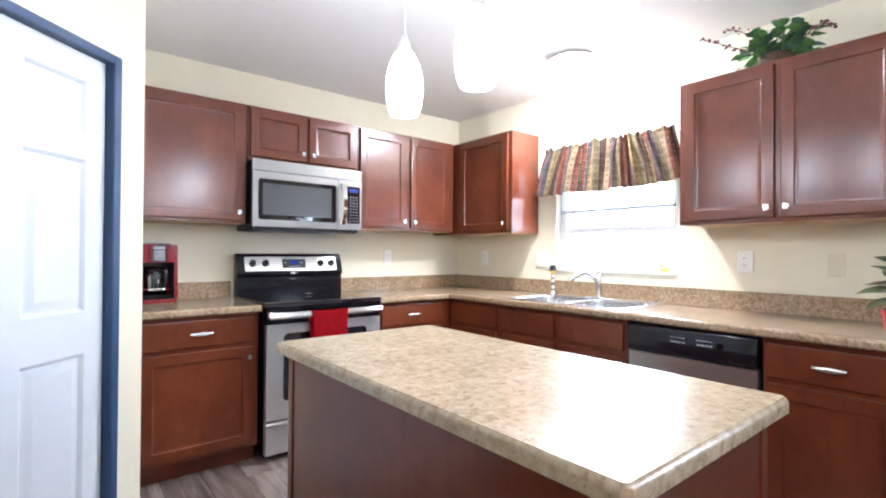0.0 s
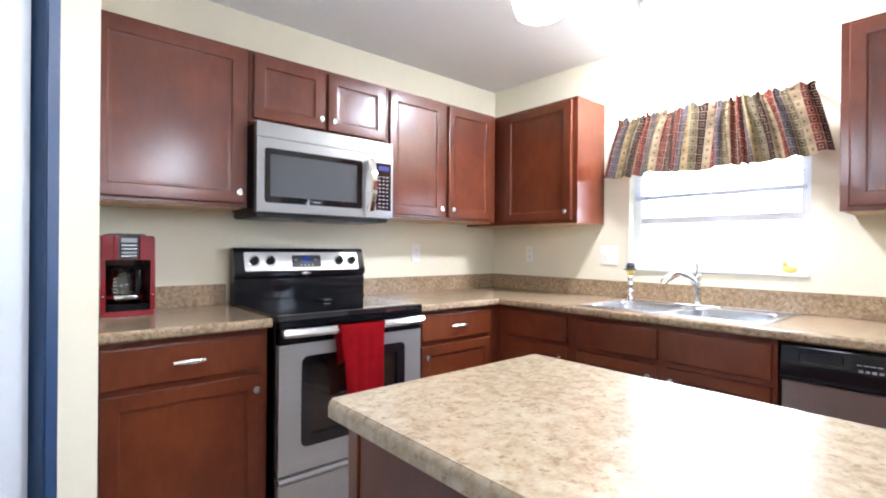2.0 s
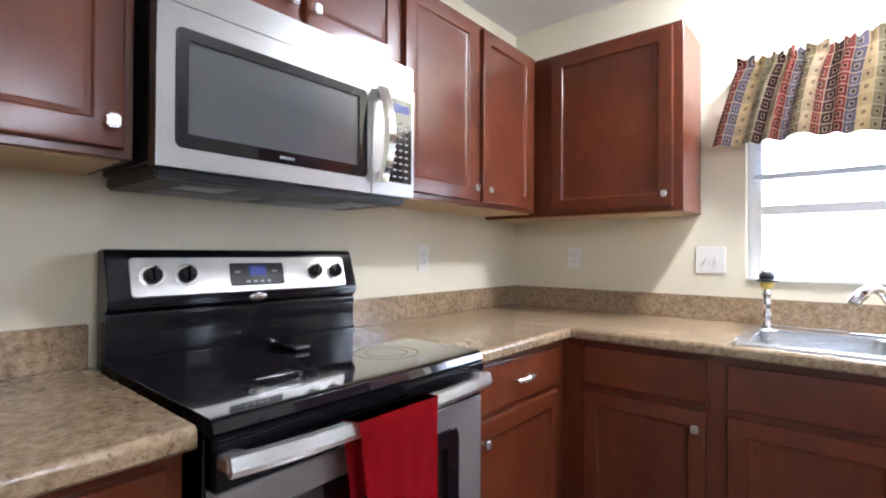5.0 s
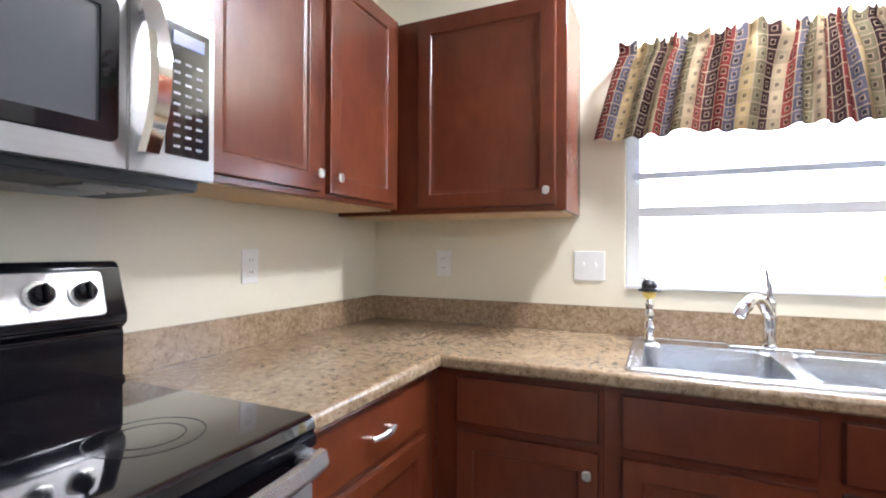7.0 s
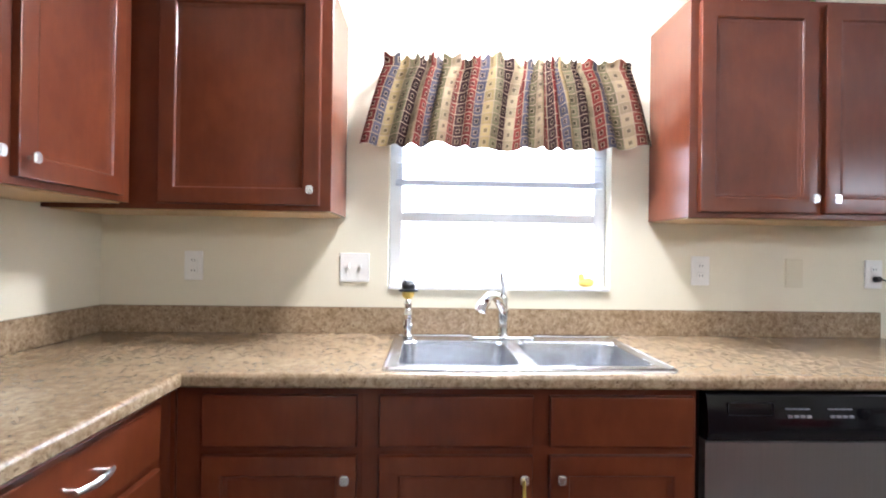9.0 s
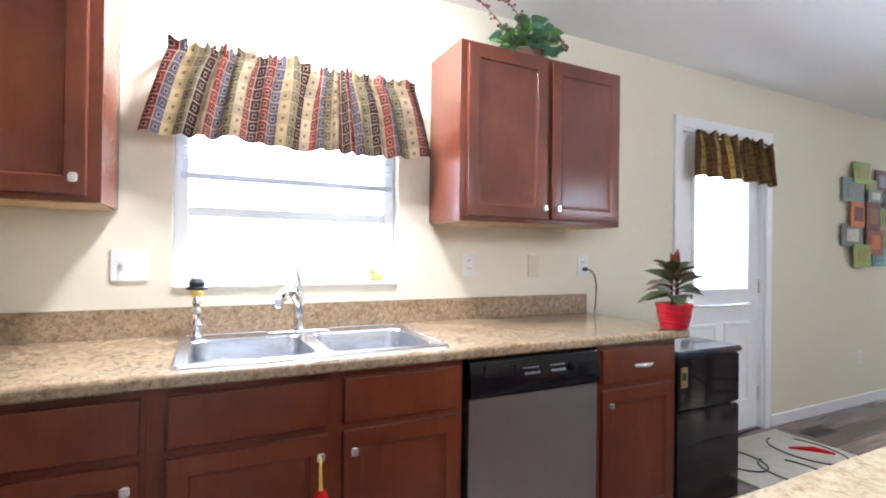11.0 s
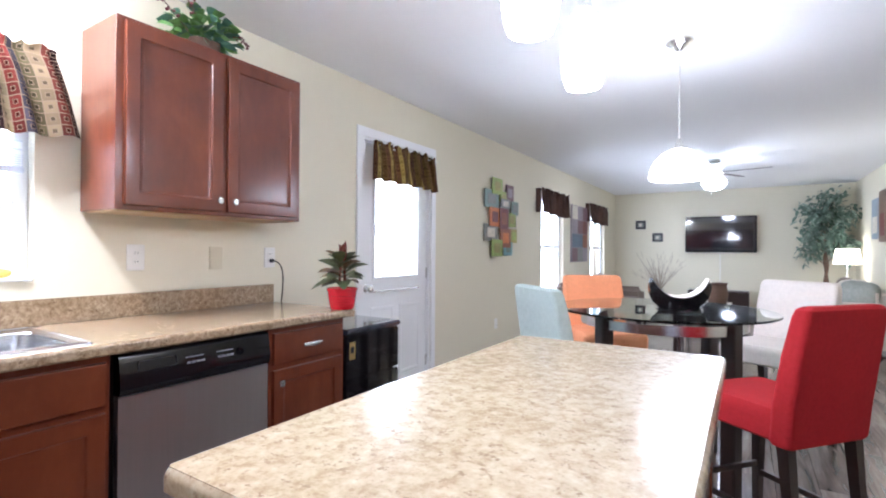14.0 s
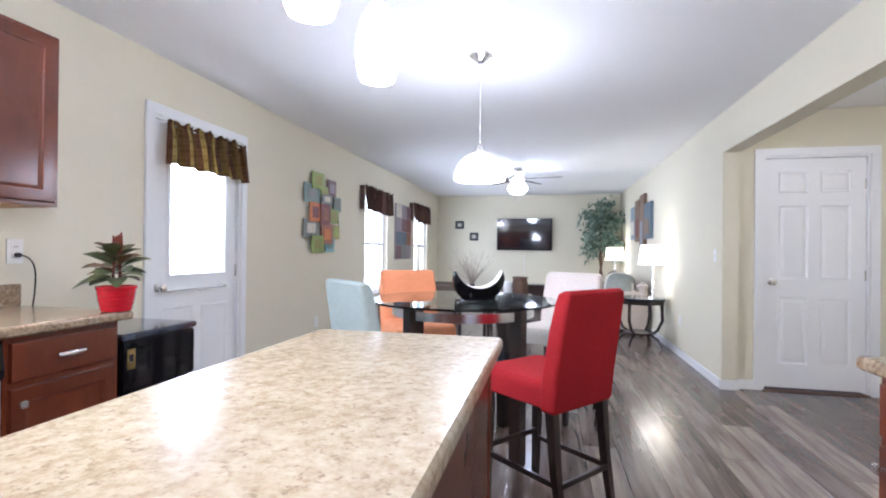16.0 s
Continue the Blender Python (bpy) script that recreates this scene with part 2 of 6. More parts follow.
FAINT = material("faint_grey_print", (0.05, 0.05, 0.055), rough=0.2)
GREY = material("grey_print", (0.3, 0.3, 0.32), rough=0.4)
LED = glowing("blue_display", (0.04, 0.12, 1.0), 0.1)
BULB = glowing("lit_glass", (1.0, 0.97, 0.93), GLOW_PENDANT)
DOME = glowing("lit_dome_glass", (1.0, 0.98, 0.96), GLOW_DOME)
FLUSH = glowing("lit_flush_glass", (1.0, 0.96, 0.9), GLOW_FLUSH)
FANGLOW = glowing("lit_fan_globe", (0.93, 0.95, 1.0), GLOW_FAN)
SHADE = glowing("lit_lampshade", (1.0, 0.86, 0.62), GLOW_SHADE)
CLEAR = glass("clear_glass")
TABLE_GLASS = glass("table_glass", (0.75, 0.85, 0.83))
LACQUER = material("black_lacquer", (0.007, 0.006, 0.007), rough=0.12, coat=0.5, coat_rough=0.04, spec=0.2)
BRASS = material("brass", (0.62, 0.42, 0.16), rough=0.3, metal=1.0)
ESPRESSO = material("espresso_wood", (0.02, 0.009, 0.007), rough=0.3, coat=0.3, scale=40, vary=0.2, stretch=(1, 1, 0.15))
RED_SUEDE = material("red_microsuede", (0.38, 0.02, 0.024), rough=0.85, scale=60, bump=0.3, vary=0.14, spec=0.15)
ORANGE_SUEDE = material("orange_microsuede", (0.72, 0.29, 0.14), rough=0.9, scale=60, bump=0.3, vary=0.1, spec=0.15)
BLUE_SUEDE = material("pale_blue_microsuede", (0.42, 0.49, 0.46), rough=0.9, scale=40, bump=0.3, vary=0.12, spec=0.15)
WHITE_SUEDE = material("cream_microsuede", (0.68, 0.62, 0.56), rough=0.9, scale=50, bump=0.3, vary=0.08, spec=0.15)
SOFA = material("taupe_upholstery", (0.2, 0.16, 0.13), rough=0.9, scale=40, bump=0.4, vary=0.2, spec=0.15)
SOFA_LIGHT = material("beige_upholstery", (0.52, 0.46, 0.4), rough=0.9, scale=40, bump=0.4, vary=0.12, spec=0.15)
LEAF = material("green_leaf", (0.13, 0.27, 0.07), rough=0.45, scale=40, vary=0.5, coat=0.1)
LEAF_DARK = material("dark_leaf", (0.085, 0.1, 0.038), rough=0.35, scale=30, vary=0.5, coat=0.2)
LEAF_BRONZE = material("bronze_leaf", (0.16, 0.095, 0.045), rough=0.4, scale=30, vary=0.5, coat=0.2)
LEAF_BLUE = material("silk_leaf", (0.08, 0.18, 0.12), rough=0.5, scale=20, vary=0.5)
LEAF_RED = material("copper_leaf", (0.16, 0.03, 0.018), rough=0.4, scale=30, vary=0.4)
BARK = material("bark", (0.12, 0.07, 0.045), rough=0.9, scale=60, bump=0.6, vary=0.3)
TWIG = material("dry_twig", (0.3, 0.24, 0.18), rough=0.9)
SOIL = material("potting_soil", (0.03, 0.02, 0.014), rough=1.0, scale=200, bump=1.0, vary=0.4)
PLANK = plank_wood()
UNDERLAY = material("floor_underlay", (0.03, 0.022, 0.018), rough=0.8)
VALANCE = woven("square_print_cotton", [(0.134, 0.029, 0.026), (0.079, 0.072, 0.091), (0.286, 0.212, 0.104), (0.159, 0.137, 0.082), (0.040, 0.022, 0.021), (0.262, 0.209, 0.131), (0.159, 0.036, 0.029), (0.087, 0.079, 0.097), (0.134, 0.112, 0.062), (0.294, 0.223, 0.138), (0.143, 0.040, 0.030), (0.047, 0.025, 0.025)], 0.043, line=(0.318, 0.238, 0.166), core=0.45)
VALANCE_DOOR = woven("small_print_cotton", [(0.12, 0.055, 0.045), (0.36, 0.27, 0.1), (0.07, 0.04, 0.04), (0.1, 0.07, 0.03), (0.11, 0.06, 0.03)], 0.034, line=(0.24, 0.17, 0.06), core=0.5)
VALANCE_BROWN = material("brown_print_cotton", (0.09, 0.05, 0.035), rough=0.9, scale=40, vary=0.5)
OUTSIDE = glowing("bright_outdoors", (0.95, 0.98, 1.0), 1.3)
BLIND = material("white_blind", (0.62, 0.66, 0.73), rough=0.6)


# ---- mesh helpers ----
def box(bm, x0, x1, y0, y1, z0, z1, bevel=0.0, seg=2):
    x0, x1, y0, y1, z0, z1 = min(x0, x1), max(x0, x1), min(y0, y1), max(y0, y1), min(z0, z1), max(z0, z1)
    m = Matrix.Translation(((x0 + x1) / 2, (y0 + y1) / 2, (z0 + z1) / 2)) @ Matrix.Diagonal((x1 - x0, y1 - y0, z1 - z0, 1))
    made = bmesh.ops.create_cube(bm, size=1, matrix=m)["verts"]
    if bevel:
        edges = list({e for v in made for e in v.link_edges})
        bmesh.ops.bevel(bm, geom=edges, offset=bevel, segments=seg, affect="EDGES", clamp_overlap=True)
    return bm


def loft(bm, rings, close_start=True, close_end=True):
    """Joins rings of equally many points into a skin."""
    rows = [[bm.verts.new(p) for p in ring] for ring in rings]
    k = len(rows[0])
    for a, b in zip(rows, rows[1:]):
        for i in range(k):
            bm.faces.new((a[i], a[(i + 1) % k], b[(i + 1) % k], b[i]))
    if close_start:
        bm.faces.new(rows[0][::-1])
    if close_end:
        bm.faces.new(rows[-1])
    return bm


def lathe(bm, profile, seg=24, at=(0, 0, 0)):
    """A turned shape from (radius, height) pairs."""
    rings = [[(at[0] + r * math.cos(2 * math.pi * i / seg), at[1] + r * math.sin(2 * math.pi * i / seg), at[2] + z) for i in range(seg)] for r, z in profile]
    return loft(bm, rings)


def tube(bm, points, radius, seg=8):
    """A round bar along points; radius may be one number or one for each point."""
    pts = [Vector(p) for p in points]
    radii = radius if isinstance(radius, (list, tuple)) else [radius] * len(pts)
    rings, side = [], None
    for i, p in enumerate(pts):
        way = (pts[min(i + 1, len(pts) - 1)] - pts[max(i - 1, 0)]).normalized()
        if side is None:
            side = way.orthogonal().normalized()
        side = (side - way * side.dot(way)).normalized()
        up = way.cross(side)
        rings.append([p + radii[i] * (math.cos(2 * math.pi * k / seg) * side + math.sin(2 * math.pi * k / seg) * up) for k in range(seg)])
    return loft(bm, rings)


def arc(a, b, c, steps=10):
    """Points of a quadratic curve from a to c, drawn towards b."""
    a, b, c = Vector(a), Vector(b), Vector(c)
    return [a * (1 - t) ** 2 + b * 2 * t * (1 - t) + c * t * t for t in [i / steps for i in range(steps + 1)]]


def weighted_normals(bm, limit=math.cos(radians(35))):
    """One normal for each face corner: smooth over soft edges, with large faces kept flat."""
    bm.normal_update()
    out = []
    area = {f: f.calc_area() for f in bm.faces}
    for f in bm.faces:
        for loop in f.loops:
            n = Vector((0, 0, 0))
            for g in loop.vert.link_faces:
                if g is f or g.normal.dot(f.normal) > limit:
                    n += g.normal * area[g]
            out.append(n.normalized() if n.length > 1e-12 else Vector(f.normal))
    return out


def part(name, bm, mat, parent=None, label="", smooth=True, kind=""):
    """Links a bmesh as one mesh object under a thing or a part."""
    bmesh.ops.recalc_face_normals(bm, faces=bm.faces)
    normals = weighted_normals(bm) if smooth and len(bm.faces) < 3000 else None
    me = bpy.data.meshes.new(name)
    bm.to_mesh(me)
    bm.free()
    if smooth:
        me.polygons.foreach_set("use_smooth", [True] * len(me.polygons))
        if normals:
            me.normals_split_custom_set(normals)
        else:
            me.set_sharp_from_angle(angle=radians(35))
    for one in mat if isinstance(mat, (list, tuple)) else [mat]:
        me.materials.append(one)
    ob = new(name, me)
    ob.parent = parent
    return tagged(ob, label, kind=kind)


def thing(name, x, y, z, label, category, group="", rz=0.0, kind=""):
    ob = new(name)
    ob.matrix_basis = pose(x, y, z, 0, 0, rz)
    return tagged(ob, label, category, group, kind)


def B():
    return bmesh.new()


def structure(name, bm, mat, label="", parent=None):
    return part(name, bm, mat, parent, label, kind="structure")


def weld(bm):
    """Turns blocks that meet face to face into one skin."""
    seen = collections.defaultdict(list)
    for f in bm.faces:
        seen[tuple(round(v, 4) + 0 for v in f.calc_center_median())].append(f)
    bmesh.ops.delete(bm, geom=[f for some in seen.values() if len(some) > 1 for f in some], context="FACES")
    bmesh.ops.remove_doubles(bm, verts=bm.verts, dist=1e-5)
    return bm


def wall_with_holes(bm, a0, a1, z0, z1, holes, put):
    """Fills a wall's face of a0..a1 by z0..z1 with blocks round its openings (b0, b1, w0, w1); put(bm, a0, a1, z0, z1) adds a block."""
    us = sorted({a0, a1, *[q for h in holes for q in h[:2]]})
    ws = sorted({z0, z1, *[q for h in holes for q in h[2:] if z0 < q < z1]})
    for u0, u1 in zip(us, us[1:]):
        for w0, w1 in zip(ws, ws[1:]):
            u, w = (u0 + u1) / 2, (w0 + w1) / 2
            if not any(h[0] < u < h[1] and h[2] < w < h[3] for h in holes):
                put(bm, u0, u1, w0, w1)
    if holes:
        weld(bm)


def framed_panel(bm, x0, x1, z0, z1, y, out, frame_width=0.055, panel=True):
    """A cabinet front whose back lies at y and that faces -y: a routed frame round a recessed panel, or a plain routed slab."""
    rings = [(0, 0.0), (0, out - 0.006), (0.002, out - 0.002), (0.007, out)]
    if panel:
        f = frame_width
        rings += [(f - 0.004, out), (f, out - 0.002), (f + 0.003, out - 0.007), (f + 0.012, out - 0.0085), (f + 0.016, out - 0.011)]
    loft(bm, [[(x0 + i, y - d, z0 + i), (x1 - i, y - d, z0 + i), (x1 - i, y - d, z1 - i), (x0 + i, y - d, z1 - i)] for i, d in rings])
    return bm


def knob(parent, x, y, z):
    """A small square nickel knob on a stem, out towards -y."""
    bm = B()
    tube(bm, [(x, y, z), (x, y - 0.016, z)], [0.006, 0.005], 8)
    box(bm, x - 0.012, x + 0.012, y - 0.028, y - 0.015, z - 0.014, z + 0.014, 0.004, 2)
    part("knob", bm, NICKEL, parent, "satin nickel knob")


def pull(parent, x, y, z, half=0.055):
    """A bowed flat bar pull."""
    bm = B()
    rings = []
    for i in range(11):
        s = -1 + i / 5
        d = 0.028 - 0.012 * s * s
        h = 0.0105 - 0.004 * abs(s)
        rings.append([(x + half * s, y - d - a, z + q * h) for a, q in ((-0.001, -1), (0.003, -0.6), (0.0045, 0), (0.003, 0.6), (-0.001, 1), (-0.004, 0.5), (-0.004, -0.5))])
    loft(bm, rings)
    for s in (-0.8, 0.8):
        tube(bm, [(x + half * s, y, z), (x + half * s, y - 0.02, z)], 0.005, 8)
    part("handle", bm, NICKEL, parent, "satin nickel bar pull")


# ---- large structure ----
def build_shell():
    room = new("floor")
    tagged(room, "dark grey-brown laminate plank floor", kind="structure")
    bm = B()
    box(bm, -5.5, 0.2, END - 0.2, 0.2, -0.1, -0.012)
    structure("underlay", bm, UNDERLAY, parent=room)
    bm = B()
    box(bm, -5.5, 0.16, END - 0.2, 0.2, CEIL, CEIL + 0.12)
    structure("ceiling", bm, CEILING, "matt white painted ceiling")
    bm = B()
    holes = [(-2.045, -1.135, 1.085, 1.93), (-4.86, -3.96, 0.0, 2.06), (-8.56, -7.62, 0.55, 2.02), (-11.1, -10.1, 0.55, 2.02)]
    wall_with_holes(bm, END, 0.0, -0.02, CEIL, holes, lambda b, a0, a1, z0, z1: box(b, 0, 0.15, a0, a1, z0, z1))
    structure("wall_east", bm, WALL, "cream painted wall with the windows and the back door")
    bm = B()
    box(bm, -2.8, 0.15, 0, 0.12, -0.02, CEIL)
    structure("wall_north", bm, WALL, "cream painted wall behind the stove")
    # the corner pantry: a short wall, then a slanting one with the folding door
    bm = B()
    box(bm, -2.79, -2.655, -0.95, 0, -0.02, CEIL)
    structure("wall_pantry_side", bm, WALL, "cream painted return wall beside the cabinets")
    bm = B()
    box(bm, -4.12, -3.515, -1.86, -1.72, -0.02, CEIL)
    box(bm, -4.12, SIDE, -3.05, -1.86, -0.02, CEIL)
    box(bm, SIDE - 0.14, SIDE, -6.02, -3.05, 2.09, CEIL)
    box(bm, -4.12, SIDE, END, -6.02, -0.02, CEIL)
    structure("wall_west", bm, WALL, "cream painted wall with a wide cased opening")
    bm = B()
    box(bm, -5.5, -4.12, -3.05, -2.95, -0.02, CEIL)
    box(bm, -5.5, -5.4, -6.2, -3.05, -0.02, CEIL)
    wall_with_holes(bm, -5.4, -4.12, -0.02, CEIL, [(-5.14, -4.33, 0, 2.05)], lambda b, a0, a1, z0, z1: box(b, a0, a1, -6.2, -6.08, z0, z1))
    structure("wall_hall", bm, WALL, "cream painted hall wall round a white door")
    bm = B()
    box(bm, -4.12, 0.15, END - 0.15, END, -0.02, CEIL)
    structure("wall_south", bm, WALL, "cream painted wall with the television")
    # baseboards
    bm = B()

    def skirt(x0, x1, y0, y1):
        box(bm, x0, x1, y0, y1, 0, 0.085, 0.003, 1)
        return bm

    skirt(-0.014, -0.001, -7.62, -4.95), skirt(-0.014, -0.001, END + 0.02, -7.62)
    skirt(-0.014, -0.001, -3.89, -3.68)
    skirt(SIDE + 0.001, SIDE + 0.015, END + 0.02, -6.035)
    skirt(SIDE - 0.14, SIDE + 0.015, -6.02, -6.006)
    skirt(-4.28, -4.135, -6.079, -6.065)
    skirt(SIDE + 0.02, -0.02, END + 0.001, END + 0.015)
    skirt(-2.654, -2.64, -0.95, -0.63)
    structure("baseboard", bm, WHITE, "white painted baseboard")


build_shell()


def slanting(name, bm, mat, label="", parent=None, kind=""):
    """Puts a mesh built along +x with its front on -y onto the pantry's slanting wall."""
    ob = part(name, bm, mat, parent, label, kind=kind)
    ob.matrix_basis = pose(-2.655, -0.95, 0, 0, 0, 45) if parent is None else ob.matrix_basis
    return ob


def build_pantry():
    """The slanting wall runs from its corner towards local -x; the folding door fills most of it."""
    length, d0, d1 = 1.22, -1.06, -0.163
    bm = B()
    wall_with_holes(bm, -length, 0.0, -0.02, CEIL, [(d0, d1, 0.0, 1.985)], lambda b, a0, a1, z0, z1: box(b, a0, a1, 0.0, 0.1, z0, z1))
    slanting("wall_pantry", bm, WALL, "cream painted slanting pantry wall", kind="structure")
    bm = B()
    box(bm, d1 - 0.022, d1 + 0.018, -0.016, 0.1, 0, 2.0, 0.003)
    box(bm, d0 - 0.018, d0 + 0.022, -0.016, 0.1, 0, 2.0, 0.003)
    box(bm, d0 + 0.022, d1 - 0.022, -0.016, 0.1, 1.965, 2.0, 0.003)
    slanting("door_frame", bm, NAVY, "narrow navy blue door frame of the pantry", kind="structure")
    door = thing("folding_door", -2.655, -0.95, 0, "closed white folding pantry door with raised panels", "door", rz=45)
    width = (d1 - d0 - 0.05) / 2
    for k in range(2):
        x0 = d0 + 0.025 + k * width
        x1 = x0 + width - 0.003
        leaf = part("leaf", box(B(), x0, x1, 0.035, 0.06, 0.012, 1.962), PANTRY_DIMMED, door, "white panelled door leaf")
        front = B()
        stile = 0.085
        levels = [(0.012, 0.2, None), (0.2, 0.82, 1), (0.82, 0.98, None), (0.98, 1.56, 1), (1.56, 1.66, None), (1.66, 1.86, 1), (1.86, 1.962, None)]
        box(front, x0, x0 + stile, 0.021, 0.035, 0.012, 1.962, 0.0)
        box(front, x1 - stile, x1, 0.021, 0.035, 0.012, 1.962, 0.0)
        for z0, z1, p in levels:
            if p is None:
                box(front, x0 + stile, x1 - stile, 0.021, 0.035, z0, z1)
        part("stiles_and_rails", front, PANTRY_DIMMED, leaf)
        for z0, z1, p in levels:
            if p:
                a, b = x0 + stile, x1 - stile
                rings = [(0, 0.0), (0.006, -0.004), (0.014, -0.0115), (0.022, -0.0115), (0.03, -0.009), (0.048, -0.002), (0.052, -0.001)]
                loft(bm := B(), [[(a + i, 0.021 - d, z0 + i), (b - i, 0.021 - d, z0 + i), (b - i, 0.021 - d, z1 - i), (a + i, 0.021 - d, z1 - i)] for i, d in rings], close_start=False)
                part("door_panel", bm, PANTRY_DIMMED, leaf)


build_pantry()


# ---- windows and doors ----
def build_window(name, y0, y1, z0, z1, rails, label):
    """A white vinyl window in the opening, its glass and frame parts."""
    win = thing(name, 0.0, (y0 + y1) / 2, z0, label, "window", rz=-90, kind="structure")
    h, w = z1 - z0, abs(y1 - y0) / 2
    bm = B()
    for x in (-w, w - 0.05):
        box(bm, x, x + 0.05, 0.06, 0.12, 0, h, 0.004)
    box(bm, -w + 0.05, w - 0.05, 0.06, 0.12, 0, 0.05, 0.004)
    box(bm, -w + 0.05, w - 0.05, 0.06, 0.12, h - 0.05, h, 0.004)
    for r in rails:
        box(bm, -w + 0.05, w - 0.05, 0.065, 0.115, r - 0.02, r + 0.02, 0.004)
    part("window_frame", bm, WHITE, win)
    part("window_sill", box(B(), -w + 0.002, w - 0.002, -0.012, 0.06, 0.001, 0.014, 0.004), WHITE, win)
    pane = part("pane", box(B(), -w + 0.05, w - 0.05, 0.088, 0.092, 0.05, h - 0.05), CLEAR, win, smooth=False)
    pane.visible_shadow = False
    return win


build_window("window_1", -1.135, -2.045, 1.085, 1.93, [0.3], "white kitchen window above the sink, bright outside")
build_window("window_2", -7.62, -8.56, 0.55, 2.02, [0.74], "tall white living room window, bright outside")
build_window("window_3", -10.1, -11.1, 0.55, 2.02, [0.74], "tall white living room window, bright outside")
part("backdrop", box(B(), 2.2, 2.25, -16, 4, -1.5, 5), OUTSIDE, None, "bright overexposed daylight outdoors", kind="structure")


def gathered(name, x, top, hem, ztop, zbot, mat, parent, fold, full, seed, heading=0.035):
    """A full cotton valance on a rod: top and hem are (y, y) ends; the cloth meanders in uneven folds that open towards the hem."""
    rng = random.Random(seed)
    bm = B()
    uvl = bm.loops.layers.uv.new("UVMap")
    length = full * abs(top[1] - top[0])
    steps = int(length / 0.006)
    phase, at, marks = [], 0.0, []
    while at < length:
        w = fold * rng.uniform(0.6, 1.5)
        marks.append((at, w, rng.uniform(0.6, 1.25), rng.uniform(-1, 1)))
        at += w
    u, k, turns = 0.0, 0, []
    for i in range(steps + 1):
        u = length * i / steps
        while k + 1 < len(marks) and u >= marks[k + 1][0]:
            k += 1
        start, w, strong, lean = marks[k]
        w2 = marks[min(k + 1, len(marks) - 1)]
        f = min(1.0, (u - start) / w)
        e = f * f * (3 - 2 * f)
        turns.append((u, k + f, strong * (1 - e) + w2[2] * e, lean * (1 - e) + w2[3] * e))
    pinch = heading / (ztop - zbot)
    levels = [0, pinch * 0.3, pinch * 0.65, pinch * 0.9, pinch * 1.1, pinch * 1.5, pinch * 2.1] + [pinch * 2.1 + (1 - pinch * 2.1) * q / 9 for q in range(1, 10)]
    rows = []
    for v in levels:
        below = max(0.0, (v - pinch) / (1 - pinch))
        above = max(0.0, 1 - v / pinch)
        squeeze = 0.55 + 0.45 * min(1.0, below * 3.2) + 0.35 * above
        swing = 1.45 - 0.5 * below
        ys, ds, y, d = [], [], 0.0, 0.0
        for u, turn, strong, lean in turns:
            a = swing * strong * math.cos(2 * math.pi * turn + 2.0 * lean * below) + (0.75 * (1 - below) ** 4) * math.cos(2 * math.pi * turn * 2.7 + 3 * lean)
            ys.append(y), ds.append(d)
            y += math.cos(a) * length / steps
            d += math.sin(a) * length / steps
        y0, y1 = (top[q] + (hem[q] - top[q]) * below ** 0.85 for q in (0, 1))
        width, drift = ys[-1], ds[-1]
        row = []
        for (u, turn, strong, lean), yy, dd in zip(turns, ys, ds):
            out = (dd - drift * u / length) * squeeze * 1.3
            out = 0.055 * math.tanh(out / 0.055)
            z = ztop - (ztop - zbot) * v + below * (0.25 * out - 0.012 * lean) + above * (0.009 * lean + 0.009 * math.sin(2 * math.pi * turn * 2.7))
            row.append(Vector((x - 0.012 - 0.022 * below - out, y0 + (y1 - y0) * yy / width, z)))
        rows.append([bm.verts.new(q) for q in row])
    for j in range(len(levels) - 1):
        for i in range(steps):
            face = bm.faces.new((rows[j][i], rows[j][i + 1], rows[j + 1][i + 1], rows[j + 1][i]))
            for loop, (q, lv) in zip(face.loops, ((i, j), (i + 1, j), (i + 1, j + 1), (i, j + 1))):
                loop[uvl].uv = (turns[q][0], levels[lv] * (ztop - zbot))
    bmesh.ops.solidify(bm, geom=list(bm.faces), thickness=0.0015)
    return part(name, bm, mat, parent)


